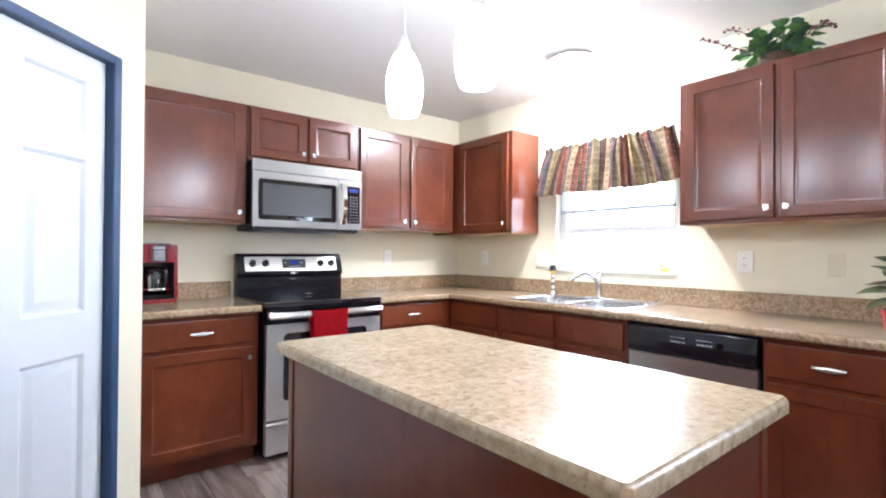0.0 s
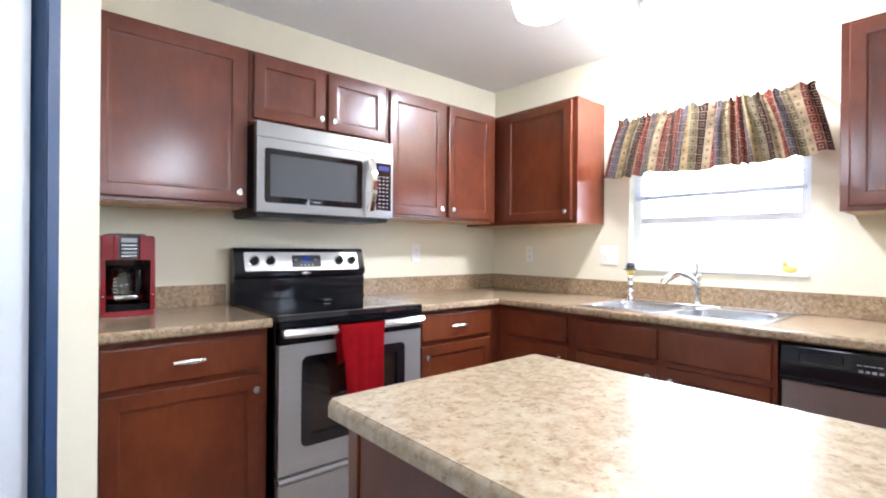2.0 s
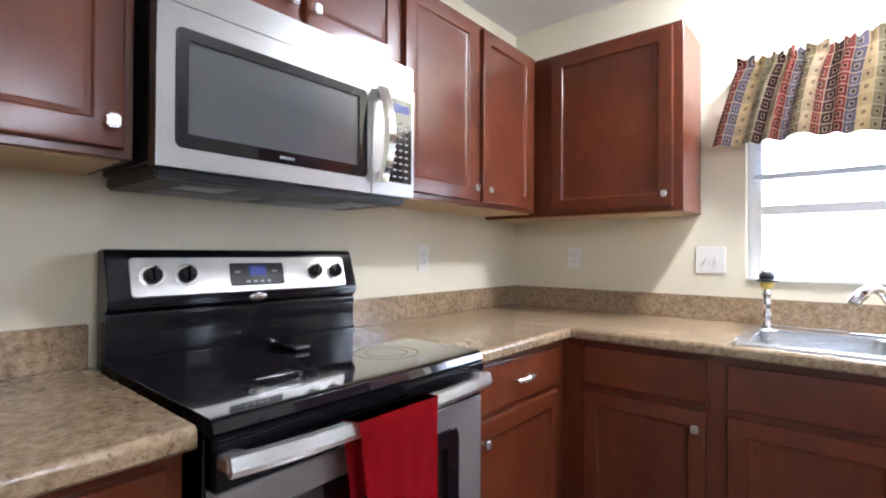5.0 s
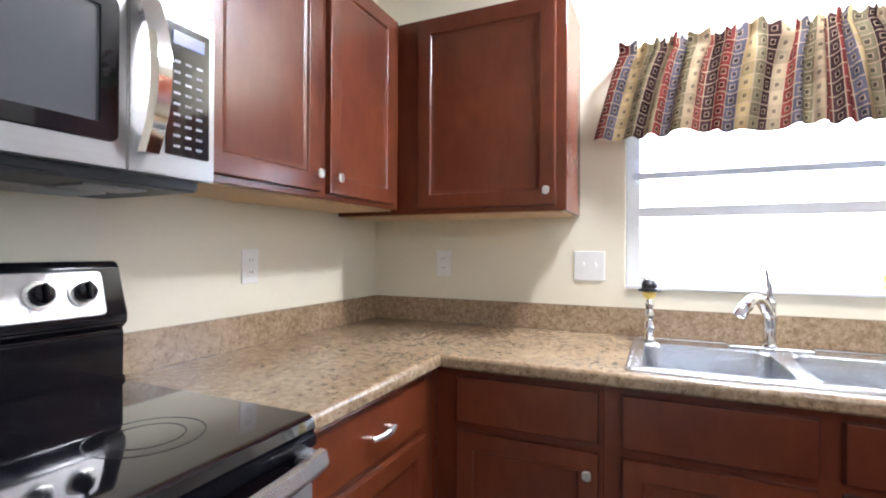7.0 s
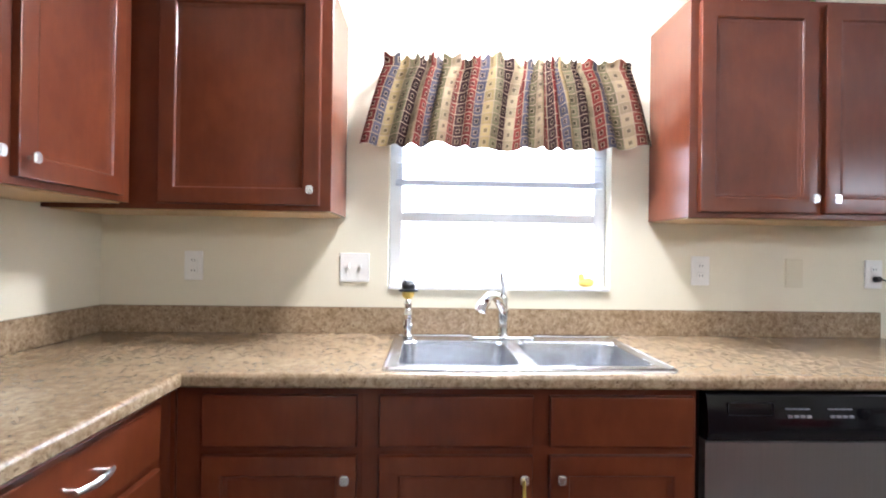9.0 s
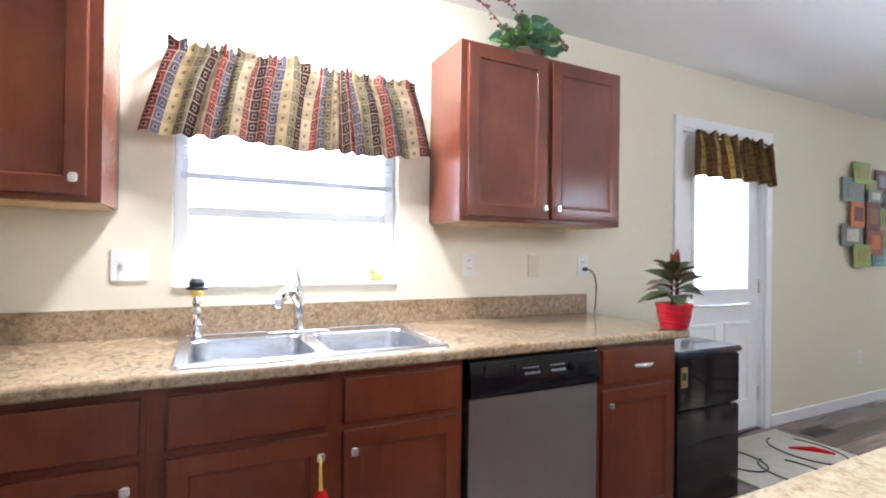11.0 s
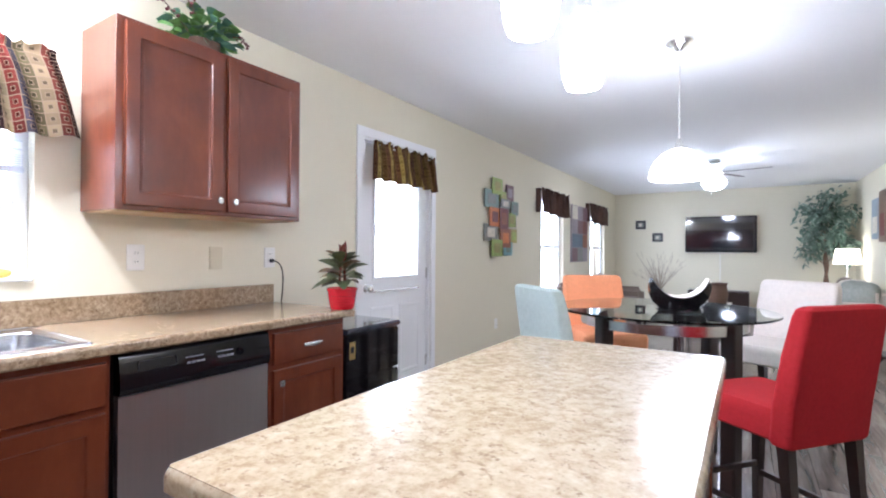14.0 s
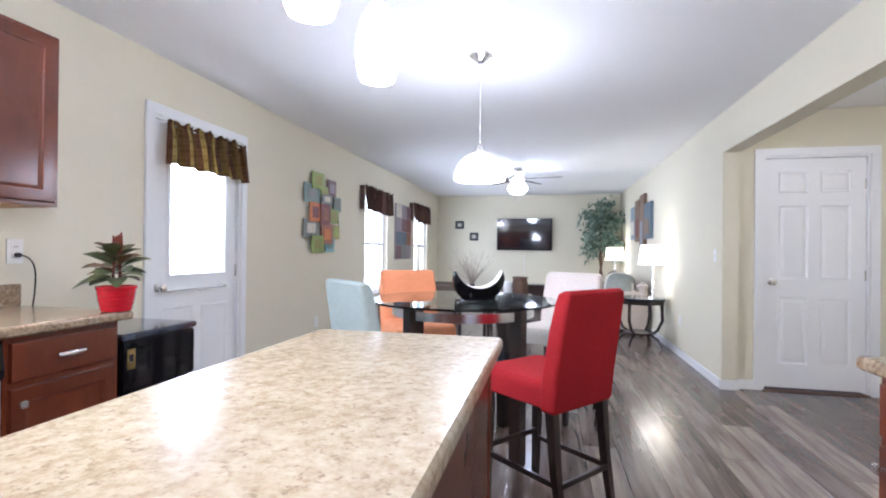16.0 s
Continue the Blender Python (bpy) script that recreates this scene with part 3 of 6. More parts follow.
def build_valances():
    v = thing("valance", -0.09, -1.59, 1.98, "gathered cotton valance with red, gold and blue squares", "curtain")
    part("rod", tube(B(), [(0.032, 0.48, -0.02), (0.032, -0.475, -0.02)], 0.004), WHITE, v)
    gathered("cloth", 0.0, (0.47, -0.49), (0.56, -0.565), 0.008, -0.335, VALANCE, v, 0.135, 1.6, 12)
    part("bracket", box(B(), 0.0, 0.088, 0.47, 0.48, -0.03, -0.01), WHITE, v)
    part("bracket", box(B(), 0.0, 0.088, -0.475, -0.465, -0.03, -0.01), WHITE, v)
    v = thing("valance", -0.07, -4.41, 2.02, "short gathered brown and gold print valance on the back door", "curtain")
    part("rod", tube(B(), [(0.0, 0.46, -0.02), (0.0, -0.46, -0.02)], 0.004), WHITE, v)
    gathered("cloth", 0.0, (0.42, -0.39), (0.455, -0.42), 0.005, -0.3, VALANCE_DOOR, v, 0.16, 1.3, 9, heading=0.02)
    for y, half in ((-7.98, 0.575), (-10.38, 0.62)):
        v = thing("valance", -0.07, y, 2.075, "dark brown print valance over a living room window", "curtain", "living room valances")
        part("rod", tube(B(), [(0.069, half, -0.02), (0.02, half, -0.02), (0.02, -half, -0.02), (0.069, -half, -0.02)], 0.006), BLACK_MATT, v)
        gathered("cloth", 0.0, (half, -half), (half, -half), 0.0, -0.34, VALANCE_BROWN, v, 0.16, 1.25, 4, heading=0.02)
        for q in (-1, 1):
            part("side_return", box(B(), 0.0, 0.066, q * half, q * (half + 0.004), -0.33, -0.005), VALANCE_BROWN, v, "cloth turned back to the wall")


build_valances()


def build_back_door():
    # local x runs along -y of the room; the front faces the room
    d = thing("door_1", 0.0, -3.96, 0, "white back door with a tall half-light window and a steel bar", "door", rz=-90, kind="structure")
    w = 0.9
    bm = B()
    for x0, x1 in ((-0.068, 0.0), (w, w + 0.068)):
        box(bm, x0, x1, -0.018, -0.001, 0, 2.06, 0.004)
    box(bm, -0.068, w + 0.068, -0.018, -0.001, 2.06, 2.128, 0.004)
    box(bm, 0, 0.02, -0.001, 0.14, 0, 2.06), box(bm, w - 0.02, w, -0.001, 0.14, 0, 2.06), box(bm, 0.02, w - 0.02, -0.001, 0.14, 2.04, 2.06)
    part("door_frame", bm, WHITE, d, "white door casing")
    bm = B()
    gx0, gx1, gz0, gz1 = 0.18, 0.74, 1.01, 1.9
    wall_with_holes(bm, 0.024, w - 0.024, 0.01, 2.036, [(gx0, gx1, gz0, gz1)], lambda b, a0, a1, z0, z1: box(b, a0, a1, 0.03, 0.07, z0, z1))
    leaf = part("door_leaf", bm, WHITE, d, "white painted steel door")
    bm = B()
    for x0, x1, z0, z1 in ((gx0 - 0.03, gx0, gz0 - 0.03, gz1 + 0.03), (gx1, gx1 + 0.03, gz0 - 0.03, gz1 + 0.03), (gx0, gx1, gz0 - 0.03, gz0), (gx0, gx1, gz1, gz1 + 0.03)):
        box(bm, x0, x1, 0.018, 0.03, z0, z1, 0.003)
    part("window_frame", bm, WHITE, leaf, "raised white glazing frame")
    pane = part("pane", box(B(), gx0, gx1, 0.048, 0.052, gz0, gz1), CLEAR, leaf, smooth=False)
    pane.visible_shadow = False
    bm = B()
    for x0, x1 in ((0.13, 0.42), (0.49, 0.78)):
        for z0, z1 in ((0.2, 0.78),):
            rings = [(0, -0.0), (0.008, 0.008), (0.024, 0.008), (0.03, 0.003), (0.04, 0.001), (0.056, 0.005)]
            loft(bm, [[(x0 + i, 0.03 - q, z0 + i), (x1 - i, 0.03 - q, z0 + i), (x1 - i, 0.03 - q, z1 - i), (x0 + i, 0.03 - q, z1 - i)] for i, q in rings], close_start=False)
    part("door_panel", bm, WHITE, leaf)
    bm = B()
    lathe(bm, [(0.03, 0), (0.03, 0.006), (0.012, 0.012), (0.012, 0.03), (0.026, 0.042), (0.03, 0.055), (0.022, 0.066), (0.004, 0.07)], 18)
    bmesh.ops.transform(bm, matrix=pose(0.075, 0.03, 0.93, 90), verts=bm.verts)
    part("door_knob", bm, NICKEL, leaf, "satin nickel door knob")
    bm = B()
    tube(bm, [(0.1, -0.02, 0.905), (0.7, -0.02, 0.905)], 0.007)
    for x in (0.12, 0.69):
        tube(bm, [(x, 0.03, 0.905), (x, -0.028, 0.905)], 0.011)
    part("towel_bar", bm, NICKEL, leaf, "slim nickel bar across the door")
    for z in (0.25, 1.02, 1.8):
        part("hinge", box(B(), w - 0.03, w - 0.012, 0.016, 0.03, z - 0.05, z + 0.05, 0.003), NICKEL, d, "nickel hinge")
    part("door_sill", box(B(), 0.0, w, 0.0, 0.14, -0.012, 0.01), ESPRESSO, d, "dark threshold")


build_back_door()


def build_hall_door():
    # local x runs along -x of the room: turned half round, its front faces +y
    d = thing("door_2", -4.33, -6.08, 0, "closed white six-panel door with a nickel knob", "door", rz=180, kind="structure")
    w = 0.81
    bm = B()
    for x0, x1 in ((-0.07, 0.0), (w, w + 0.07)):
        box(bm, x0, x1, -0.018, -0.001, 0, 2.05, 0.004)
    box(bm, -0.07, w + 0.07, -0.018, -0.001, 2.05, 2.12, 0.004)
    box(bm, 0, 0.018, 0.0, 0.12, 0, 2.05), box(bm, w - 0.018, w, 0.0, 0.12, 0, 2.05), box(bm, 0.018, w - 0.018, 0.0, 0.12, 2.035, 2.05)
    part("door_frame", bm, WHITE, d, "white door casing")
    leaf = part("door_leaf", box(B(), 0.022, w - 0.022, 0.03, 0.06, 0.03, 2.03), WHITE, d)
    bm = B()
    zs = [(0.03, 0.24), (0.82, 0.98), (1.62, 1.73), (1.92, 2.03)]
    xs = [(0.022, 0.13), (0.36, 0.45), (0.68, w - 0.022)]
    for x0, x1 in xs:
        box(bm, x0, x1, 0.018, 0.03, 0.03, 2.03)
    for z0, z1 in zs:
        for x0, x1 in ((0.13, 0.36), (0.45, 0.68)):
            box(bm, x0, x1, 0.018, 0.03, z0, z1)
    part("stiles_and_rails", bm, WHITE, leaf)
    for x0, x1 in ((0.13, 0.36), (0.45, 0.68)):
        for z0, z1 in ((0.24, 0.82), (0.98, 1.62), (1.73, 1.92)):
            rings = [(0, 0.0), (0.006, -0.004), (0.013, -0.0105), (0.02, -0.0105), (0.027, -0.008), (0.042, -0.002), (0.046, -0.001)]
            bm = loft(B(), [[(x0 + i, 0.018 - q, z0 + i), (x1 - i, 0.018 - q, z0 + i), (x1 - i, 0.018 - q, z1 - i), (x0 + i, 0.018 - q, z1 - i)] for i, q in rings], close_start=False)
            part("door_panel", bm, WHITE, leaf)
    bm = B()
    lathe(bm, [(0.03, 0), (0.03, 0.006), (0.012, 0.012), (0.012, 0.03), (0.026, 0.042), (0.03, 0.055), (0.022, 0.066), (0.004, 0.07)], 18)
    bmesh.ops.transform(bm, matrix=pose(0.075, 0.018, 0.95, 90), verts=bm.verts)
    part("door_knob", bm, NICKEL, leaf, "satin nickel door knob")
    for z in (0.25, 1.02, 1.8):
        part("hinge", box(B(), w - 0.03, w - 0.012, 0.012, 0.022, z - 0.045, z + 0.045, 0.003), NICKEL, d, "nickel hinge")
    part("door_sill", box(B(), 0.0, w, -0.02, 0.12, -0.011, 0.012), BARK, d, "worn wooden threshold")


build_hall_door()


# ---- kitchen cabinets ----
FACE = 0.6


def base_cabinet(x, y, w, label, rz=0, fronts=(), sink=False, depth=FACE):
    """A base cabinet whose back left corner is at (x, y): a body with a toe kick and fronts (kind, x0, x1, knob side)."""
    c = thing("base_cabinet", x, y, 0, label, "cabinet", "cherry base cabinets", rz=rz)
    bm = B()
    if sink:
        box(bm, 0, w, -depth, -0.004, 0.1, 0.7)
        part("top_rail", box(B(), 0, w, -depth, -depth + 0.018, 0.7, 0.868), CHERRY, c, "cherry rail below the sink")
        for x0, x1 in ((0, 0.018), (w - 0.018, w)):
            part("side_wall", box(B(), x0, x1, -depth + 0.018, -0.004, 0.7, 0.868), CHERRY, c, "cherry side wall")
    else:
        box(bm, 0, w, -depth + 0.0, -0.004, 0.1, 0.868, 0.0015, 1)
    part("body", bm, CHERRY, c, "cherry-stained cabinet body")
    part("toe_kick", box(B(), 0.0, w, -depth + 0.07, -0.02, 0.0, 0.1), CHERRY, c, "set-back cherry toe kick")
    for kind, x0, x1, side in fronts:
        if kind in ("both", "drawer", "false"):
            dr = part("drawer", framed_panel(B(), x0, x1, 0.7, 0.842, -depth, 0.019, panel=False), CHERRY, c, "cherry drawer front")
            if kind != "false":
                pull(dr, (x0 + x1) / 2, -depth - 0.019, 0.772)
        if kind in ("both", "false", "door"):
            door = part("door", framed_panel(B(), x0, x1, 0.125, 0.675, -depth, 0.019), CHERRY, c, "cherry door with a recessed panel")
            kx = x1 - 0.028 if side == "r" else x0 + 0.028
            knob(door, kx, -depth - 0.019, 0.62)
    return c


def wall_cabinet(x, y, w, z0, z1, label, rz=0, doors=(), depth=0.305):
    c = thing("wall_cabinet", x, y, z0, label, "cabinet", "cherry wall cabinets", rz=rz)
    h = z1 - z0
    part("body", box(B(), 0, w, -depth, -0.001, 0, h, 0.0015, 1), CHERRY, c, "cherry-stained cabinet body")
    part("bottom_panel", box(B(), 0.018, w - 0.018, -depth + 0.02, -0.004, -0.004, 0), MAPLE, c, "pale maple underside")
    for x0, x1, side in doors:
        door = part("door", framed_panel(B(), x0, x1, 0.018, h - 0.018, -depth, 0.02), CHERRY, c, "cherry door with a recessed panel")
        knob(door, x1 - 0.026 if side == "r" else x0 + 0.026, -depth - 0.02, 0.068)
    return c


UP0, UP1 = 1.372, 2.138
base_cabinet(-2.65, 0, 0.61, "cherry base cabinet with a drawer, beside the stove", fronts=[("both", 0.03, 0.58, "r")])
corner = base_cabinet(-1.238, 0, 0.628, "cherry corner base cabinet with a drawer", fronts=[("both", 0.02, 0.55, "l")])
part("corner_filler", box(B(), 0.6282, 0.6398, -0.6118, -0.59, 0.1, 0.867), CHERRY, corner, "narrow cherry filler strip")
base_cabinet(0, -0.612, 0.508, "cherry base cabinet with a false drawer, next to the sink", rz=-90, fronts=[("false", 0.074, 0.495, "r")])
base_cabinet(0, -1.12, 0.945, "cherry sink base cabinet with two doors", rz=-90, sink=True, fronts=[("false", 0.048, 0.477, "r"), ("false", 0.524, 0.93, "l")])
base_cabinet(0, -2.69, 0.465, "narrow cherry base cabinet with a drawer, beside the dishwasher", rz=-90, fronts=[("both", 0.018, 0.44, "l")])

wall_cabinet(-2.65, 0, 0.62, UP0 + 0.016, UP1, "cherry wall cabinet with one wide door", doors=[(0.02, 0.6, "r")])
wall_cabinet(-2.028, 0, 0.78, 1.8, UP1, "short cherry cabinet above the microwave with two doors", doors=[(0.02, 0.385, "r"), (0.405, 0.765, "l")])
wall_cabinet(-1.246, 0, 0.92, UP0 + 0.016, UP1, "cherry wall cabinet with two doors", doors=[(0.015, 0.425, "r"), (0.47, 0.865, "l")])
wall_cabinet(0, -0.002, 0.962, UP0, UP1, "cherry corner wall cabinet with one door", rz=-90, doors=[(0.39, 0.925, "r")])
wall_cabinet(0, -2.2, 0.912, UP0, UP1, "cherry wall cabinet with two doors, an ivy on top", rz=-90, doors=[(0.03, 0.447, "r"), (0.472, 0.888, "l")])


def nosed(bm, pts, z0, z1, r=0.012):
    """A worktop's rounded front strip along a line of plan points; out is to the right of the way."""
    path = [Vector((*p, 0)) for p in pts]
    sections = []
    prof = [(0, z0), (r * 0.5, z0 + 0.001), (r, z0 + 0.007), (r, z1 - 0.013), (r * 0.75, z1 - 0.005), (r * 0.3, z1 - 0.001), (0, z1)]
    for i, p in enumerate(path):
        a = (p - path[i - 1]).normalized() if i else None
        b = (path[i + 1] - p).normalized() if i + 1 < len(path) else None
        if a is None or b is None:
            w = a or b
            out = Vector((w.y, -w.x, 0))
        else:
            na, nb = Vector((a.y, -a.x, 0)), Vector((b.y, -b.x, 0))
            out = (na + nb) / (1 + na.dot(nb))
        sections.append([(p.x + out.x * d, p.y + out.y * d, z) for d, z in prof])
    return loft(bm, sections)


def build_worktop():
    top0, top1 = 0.868, 0.908
    e = -0.633
    w = thing("worktop", -0.3, -0.3, 0, "speckled tan stone-look laminate worktop around the corner with a low splashback", "worktop")
    o = Vector((-0.3, -0.3, 0))

    def b(bm, x0, x1, y0, y1, z0, z1):
        box(bm, x0 - o.x, x1 - o.x, y0 - o.y, y1 - o.y, z0, z1)

    bm = B()
    xs, ys = (-1.238, e, -0.585, -0.15, -0.001), (-0.001, e, -1.2, -1.99, -3.18)
    for i, (xa, xb) in enumerate(zip(xs, xs[1:])):
        for j, (ya, yb) in enumerate(zip(ys, ys[1:])):
            if (i > 0 or j == 0) and not (i == 2 and j == 2):
                b(bm, xa, xb, yb, ya, top0, top1)
    weld(bm)
    slab = part("slab", bm, COUNTER, w, "tan speckled laminate slab")
    bm = B()
    nosed(bm, [(-1.238 - o.x, e - o.y), (e - 0 - o.x, e - o.y), (e - o.x, -3.18 - o.y), (0 - o.x, -3.18 - o.y)], top0, top1)
    part("front_edge", bm, COUNTER, w, "rounded laminate front edge")
    bm = B()
    box(bm, -1.238 - o.x, -0.0205 - o.x, -0.02 - o.y, -0.001 - o.y, top1, 1.013, 0.003)
    part("splashback", bm, COUNTER, w, "low speckled laminate splashback")
    bm = B()
    box(bm, -0.02 - o.x, -0.001 - o.x, -3.175 - o.y, -0.001 - o.y, top1, 1.013, 0.003)
    part("splashback", bm, COUNTER, w, "low speckled laminate splashback")
    w = thing("worktop", -2.3, -0.3, 0, "speckled tan laminate worktop section beside the stove", "worktop")
    o = Vector((-2.3, -0.3, 0))
    bm = B()
    b(bm, -2.653, -2.035, e, -0.001, top0, top1)
    part("slab", bm, COUNTER, w)
    part("front_edge", nosed(B(), [(-2.653 - o.x, e - o.y), (-2.035 - o.x, e - o.y)], top0, top1), COUNTER, w)
    bm = B()
    box(bm, -2.653 - o.x, -2.035 - o.x, -0.02 - o.y, -0.001 - o.y, top1, 1.013, 0.003)
    part("splashback", bm, COUNTER, w)


build_worktop()


def build_island():
    x0, x1, y0, y1, z1 = -2.333, -1.635, -3.065, -1.696, 0.889
    i = thing("kitchen_island", (x0 + x1) / 2, (y0 + y1) / 2, 0, "kitchen island of cherry panels under a speckled laminate top in a lamplit tone", "kitchen island")
    w, d = (x1 - x0) / 2, (y1 - y0) / 2
    bm = B()
    box(bm, -w + 0.04, w - 0.04, -d + 0.04, d - 0.04, 0.0, z1 - 0.04, 0.002, 1)
    part("body", bm, CHERRY, i, "cherry-stained island body")
    for sx in (-1, 1):
        for sy in (-1, 1):
            cx, cy = sx * (w - 0.055), sy * (d - 0.055)
            part("corner_post", box(B(), cx - 0.02, cx + 0.02, cy - 0.02, cy + 0.02, 0.0, z1 - 0.041, 0.003, 1), CHERRY, i, "cherry corner trim")
    r, c = 0.014, []
    prof = [(0.006, z1 - 0.04), (0.0, z1 - 0.036), (0.0, z1 - 0.014), (0.003, z1 - 0.006), (0.009, z1 - 0.0015), (0.018, z1)]
    for inset, z in prof:
        ring = []
        for sx, sy, a0 in ((1, 1, 0), (-1, 1, 90), (-1, -1, 180), (1, -1, 270)):
            for k in (0, 4):
                a = radians(a0 + k * 22.5)
                rr = max(r - inset, 0.006)
                ring.append((sx * (w - r) + rr * math.cos(a), sy * (d - r) + rr * math.sin(a), z))
        c.append(ring)
    part("top", loft(B(), c), ISLAND_TOP_LIT, i, "tan speckled laminate top, coloured paler for the pendants' light")


# the worktop laminate again, with the pendants' brightness put into its paler stops
ISLAND_TOP_LIT = laminate("lamplit_island_laminate", [(0.36, (0.3, 0.22, 0.13)), (0.44, (0.38, 0.295, 0.185)), (0.52, (0.45, 0.365, 0.245)), (0.63, (0.52, 0.44, 0.315))], (0.27, 0.195, 0.12), 34)
build_island()
base_cabinet(SIDE + 0.002, -2.92, 1.05, "cherry base cabinet run by the hall opening", rz=90, fronts=[("both", 0.02, 0.51, "l"), ("both", 0.53, 1.03, "r")])
wt = thing("worktop", SIDE + 0.3, -2.3, 0, "speckled tan laminate worktop by the hall opening", "worktop")
bm = B()
box(bm, -0.298, 0.333, -0.64, 0.43, 0.868, 0.908)
part("slab", bm, COUNTER, wt)
bm = B()
nosed(bm, [(-0.298, -0.64), (0.333, -0.64), (0.333, 0.43)], 0.868, 0.908)
part("front_edge", bm, COUNTER, wt)


# ---- lamps ----
def build_pendants():
    first = None
    for k, y in enumerate((-1.96, -2.35, -2.78)):
        if first is None:
            p = thing("pendant_lamp", -1.96, y, 1.722, "lit white glass pendant lamp on a thin cord above the island", "lamp", "pendants above the island")
            part("shade", lathe(B(), [(0.02, 0.004), (0.052, 0.0), (0.062, 0.03), (0.068, 0.08), (0.066, 0.13), (0.055, 0.18), (0.035, 0.222), (0.02, 0.235)], 28), BULB, p, "lit white oval glass shade")
            part("cap", lathe(B(), [(0.019, 0.232), (0.024, 0.236), (0.022, 0.26), (0.012, 0.285), (0.005, 0.3)], 20), NICKEL, p, "satin nickel cap")
            part("cord", tube(B(), [(0, 0, 0.3), (0, 0, CEIL - 1.722 - 0.02)], 0.0025), PLASTIC, p, "thin pale cord")
            part("canopy", lathe(B(), [(0.01, CEIL - 1.722 - 0.05), (0.03, CEIL - 1.722 - 0.045), (0.06, CEIL - 1.722 - 0.012), (0.062, CEIL - 1.722 - 0.001)], 24), NICKEL, p, "nickel ceiling canopy")
            first = p
        else:
            copy_thing(first, pose(-1.96, y, 1.722))
    p = thing("pendant_lamp", -2.055, -4.39, 1.645, "lit white glass dome lamp on a cord above the dining table", "lamp")
    part("shade", lathe(B(), [(0.157, 0.0), (0.162, 0.01), (0.156, 0.05), (0.133, 0.1), (0.09, 0.145), (0.045, 0.168), (0.02, 0.172)], 32), DOME, p, "lit white glass dome")
    part("cap", lathe(B(), [(0.02, 0.171), (0.024, 0.175), (0.02, 0.21), (0.006, 0.235)], 20), NICKEL, p, "nickel cap")
    part("cord", tube(B(), [(0, 0, 0.235), (0, 0, CEIL - 1.645 - 0.03)], 0.004), PLASTIC, p, "thin cord")
    part("canopy", lathe(B(), [(0.02, CEIL - 1.645 - 0.055), (0.03, CEIL - 1.645 - 0.045), (0.075, CEIL - 1.645 - 0.014), (0.078, CEIL - 1.645 - 0.001)], 28), NICKEL, p, "satin nickel canopy")
    f = thing("ceiling_light", -0.42, -1.58, CEIL, "lit flush glass ceiling light with a chrome ring above the sink", "lamp")
    part("shade", lathe(B(), [(0.01, -0.085), (0.07, -0.075), (0.12, -0.045), (0.14, -0.018)], 32), FLUSH, f, "lit white glass bowl")
    part("ring", lathe(B(), [(0.139, -0.02), (0.15, -0.024), (0.158, -0.012), (0.155, -0.001)], 36), CHROME, f, "chrome ring")


build_pendants()


def build_fan():
    f = thing("ceiling_fan", -2.03, -8.6, CEIL, "ceiling fan with dark blades and a lit white glass globe", "fan")
    part("motor", lathe(B(), [(0.07, -0.001), (0.075, -0.03), (0.03, -0.05), (0.03, -0.08), (0.09, -0.1), (0.125, -0.14), (0.125, -0.18), (0.08, -0.21), (0.05, -0.23)], 28), NICKEL, f, "nickel motor housing")
    part("globe", lathe(B(), [(0.02, -0.4), (0.09, -0.385), (0.14, -0.335), (0.145, -0.29), (0.11, -0.24), (0.06, -0.228)], 28), FANGLOW, f, "lit white glass globe")
    for k in range(5):
        bm = B()
        ring = [(0.14, -0.03), (0.25, -0.06), (0.6, -0.07), (0.65, -0.04), (0.65, 0.04), (0.6, 0.07), (0.25, 0.06), (0.14, 0.03)]
        loft(bm, [[(x, y, -0.17 + y * 0.15) for x, y in ring], [(x, y, -0.162 + y * 0.15) for x, y in ring]])
        bmesh.ops.transform(bm, matrix=pose(0, 0, 0, 0, 0, 170 + 72 * k), verts=bm.verts)
        part("blade", bm, ESPRESSO, f, "dark wooden fan blade")
    part("pull_chain", tube(B(), [(0.03, 0, -0.39), (0.03, 0, -0.5)], 0.002, 6), NICKEL, f)


build_fan()


# ---- kitchen appliances and things ----
def extrude_x(bm, outline, x0, x1):
    """An outline of (y, z) points drawn out along x."""
    return loft(bm, [[(x0, y, z) for y, z in outline], [(x1, y, z) for y, z in outline]])


def rounded(x0, x1, z0, z1, r, y, n=4):
    """Points of a rectangle with round corners, in the plane y."""
    out = []
    for cx, cz, a0 in ((x1 - r, z1 - r, 0), (x0 + r, z1 - r, 90), (x0 + r, z0 + r, 180), (x1 - r, z0 + r, 270)):
        for k in range(n + 1):
            a = radians(a0 + 90 * k / n)
            out.append((cx + r * math.cos(a), y, cz + r * math.sin(a)))
    return out


def plate(bm, x0, x1, z0, z1, r, y0, y1, soft=0.002):
    """A slab with round corners whose front, at y1, has a softened edge."""
    s = soft if y1 < y0 else -soft
    return loft(bm, [rounded(x0, x1, z0, z1, r, y0), rounded(x0, x1, z0, z1, r, y1 + s), rounded(x0 + soft, x1 - soft, z0 + soft, z1 - soft, r, y1)])


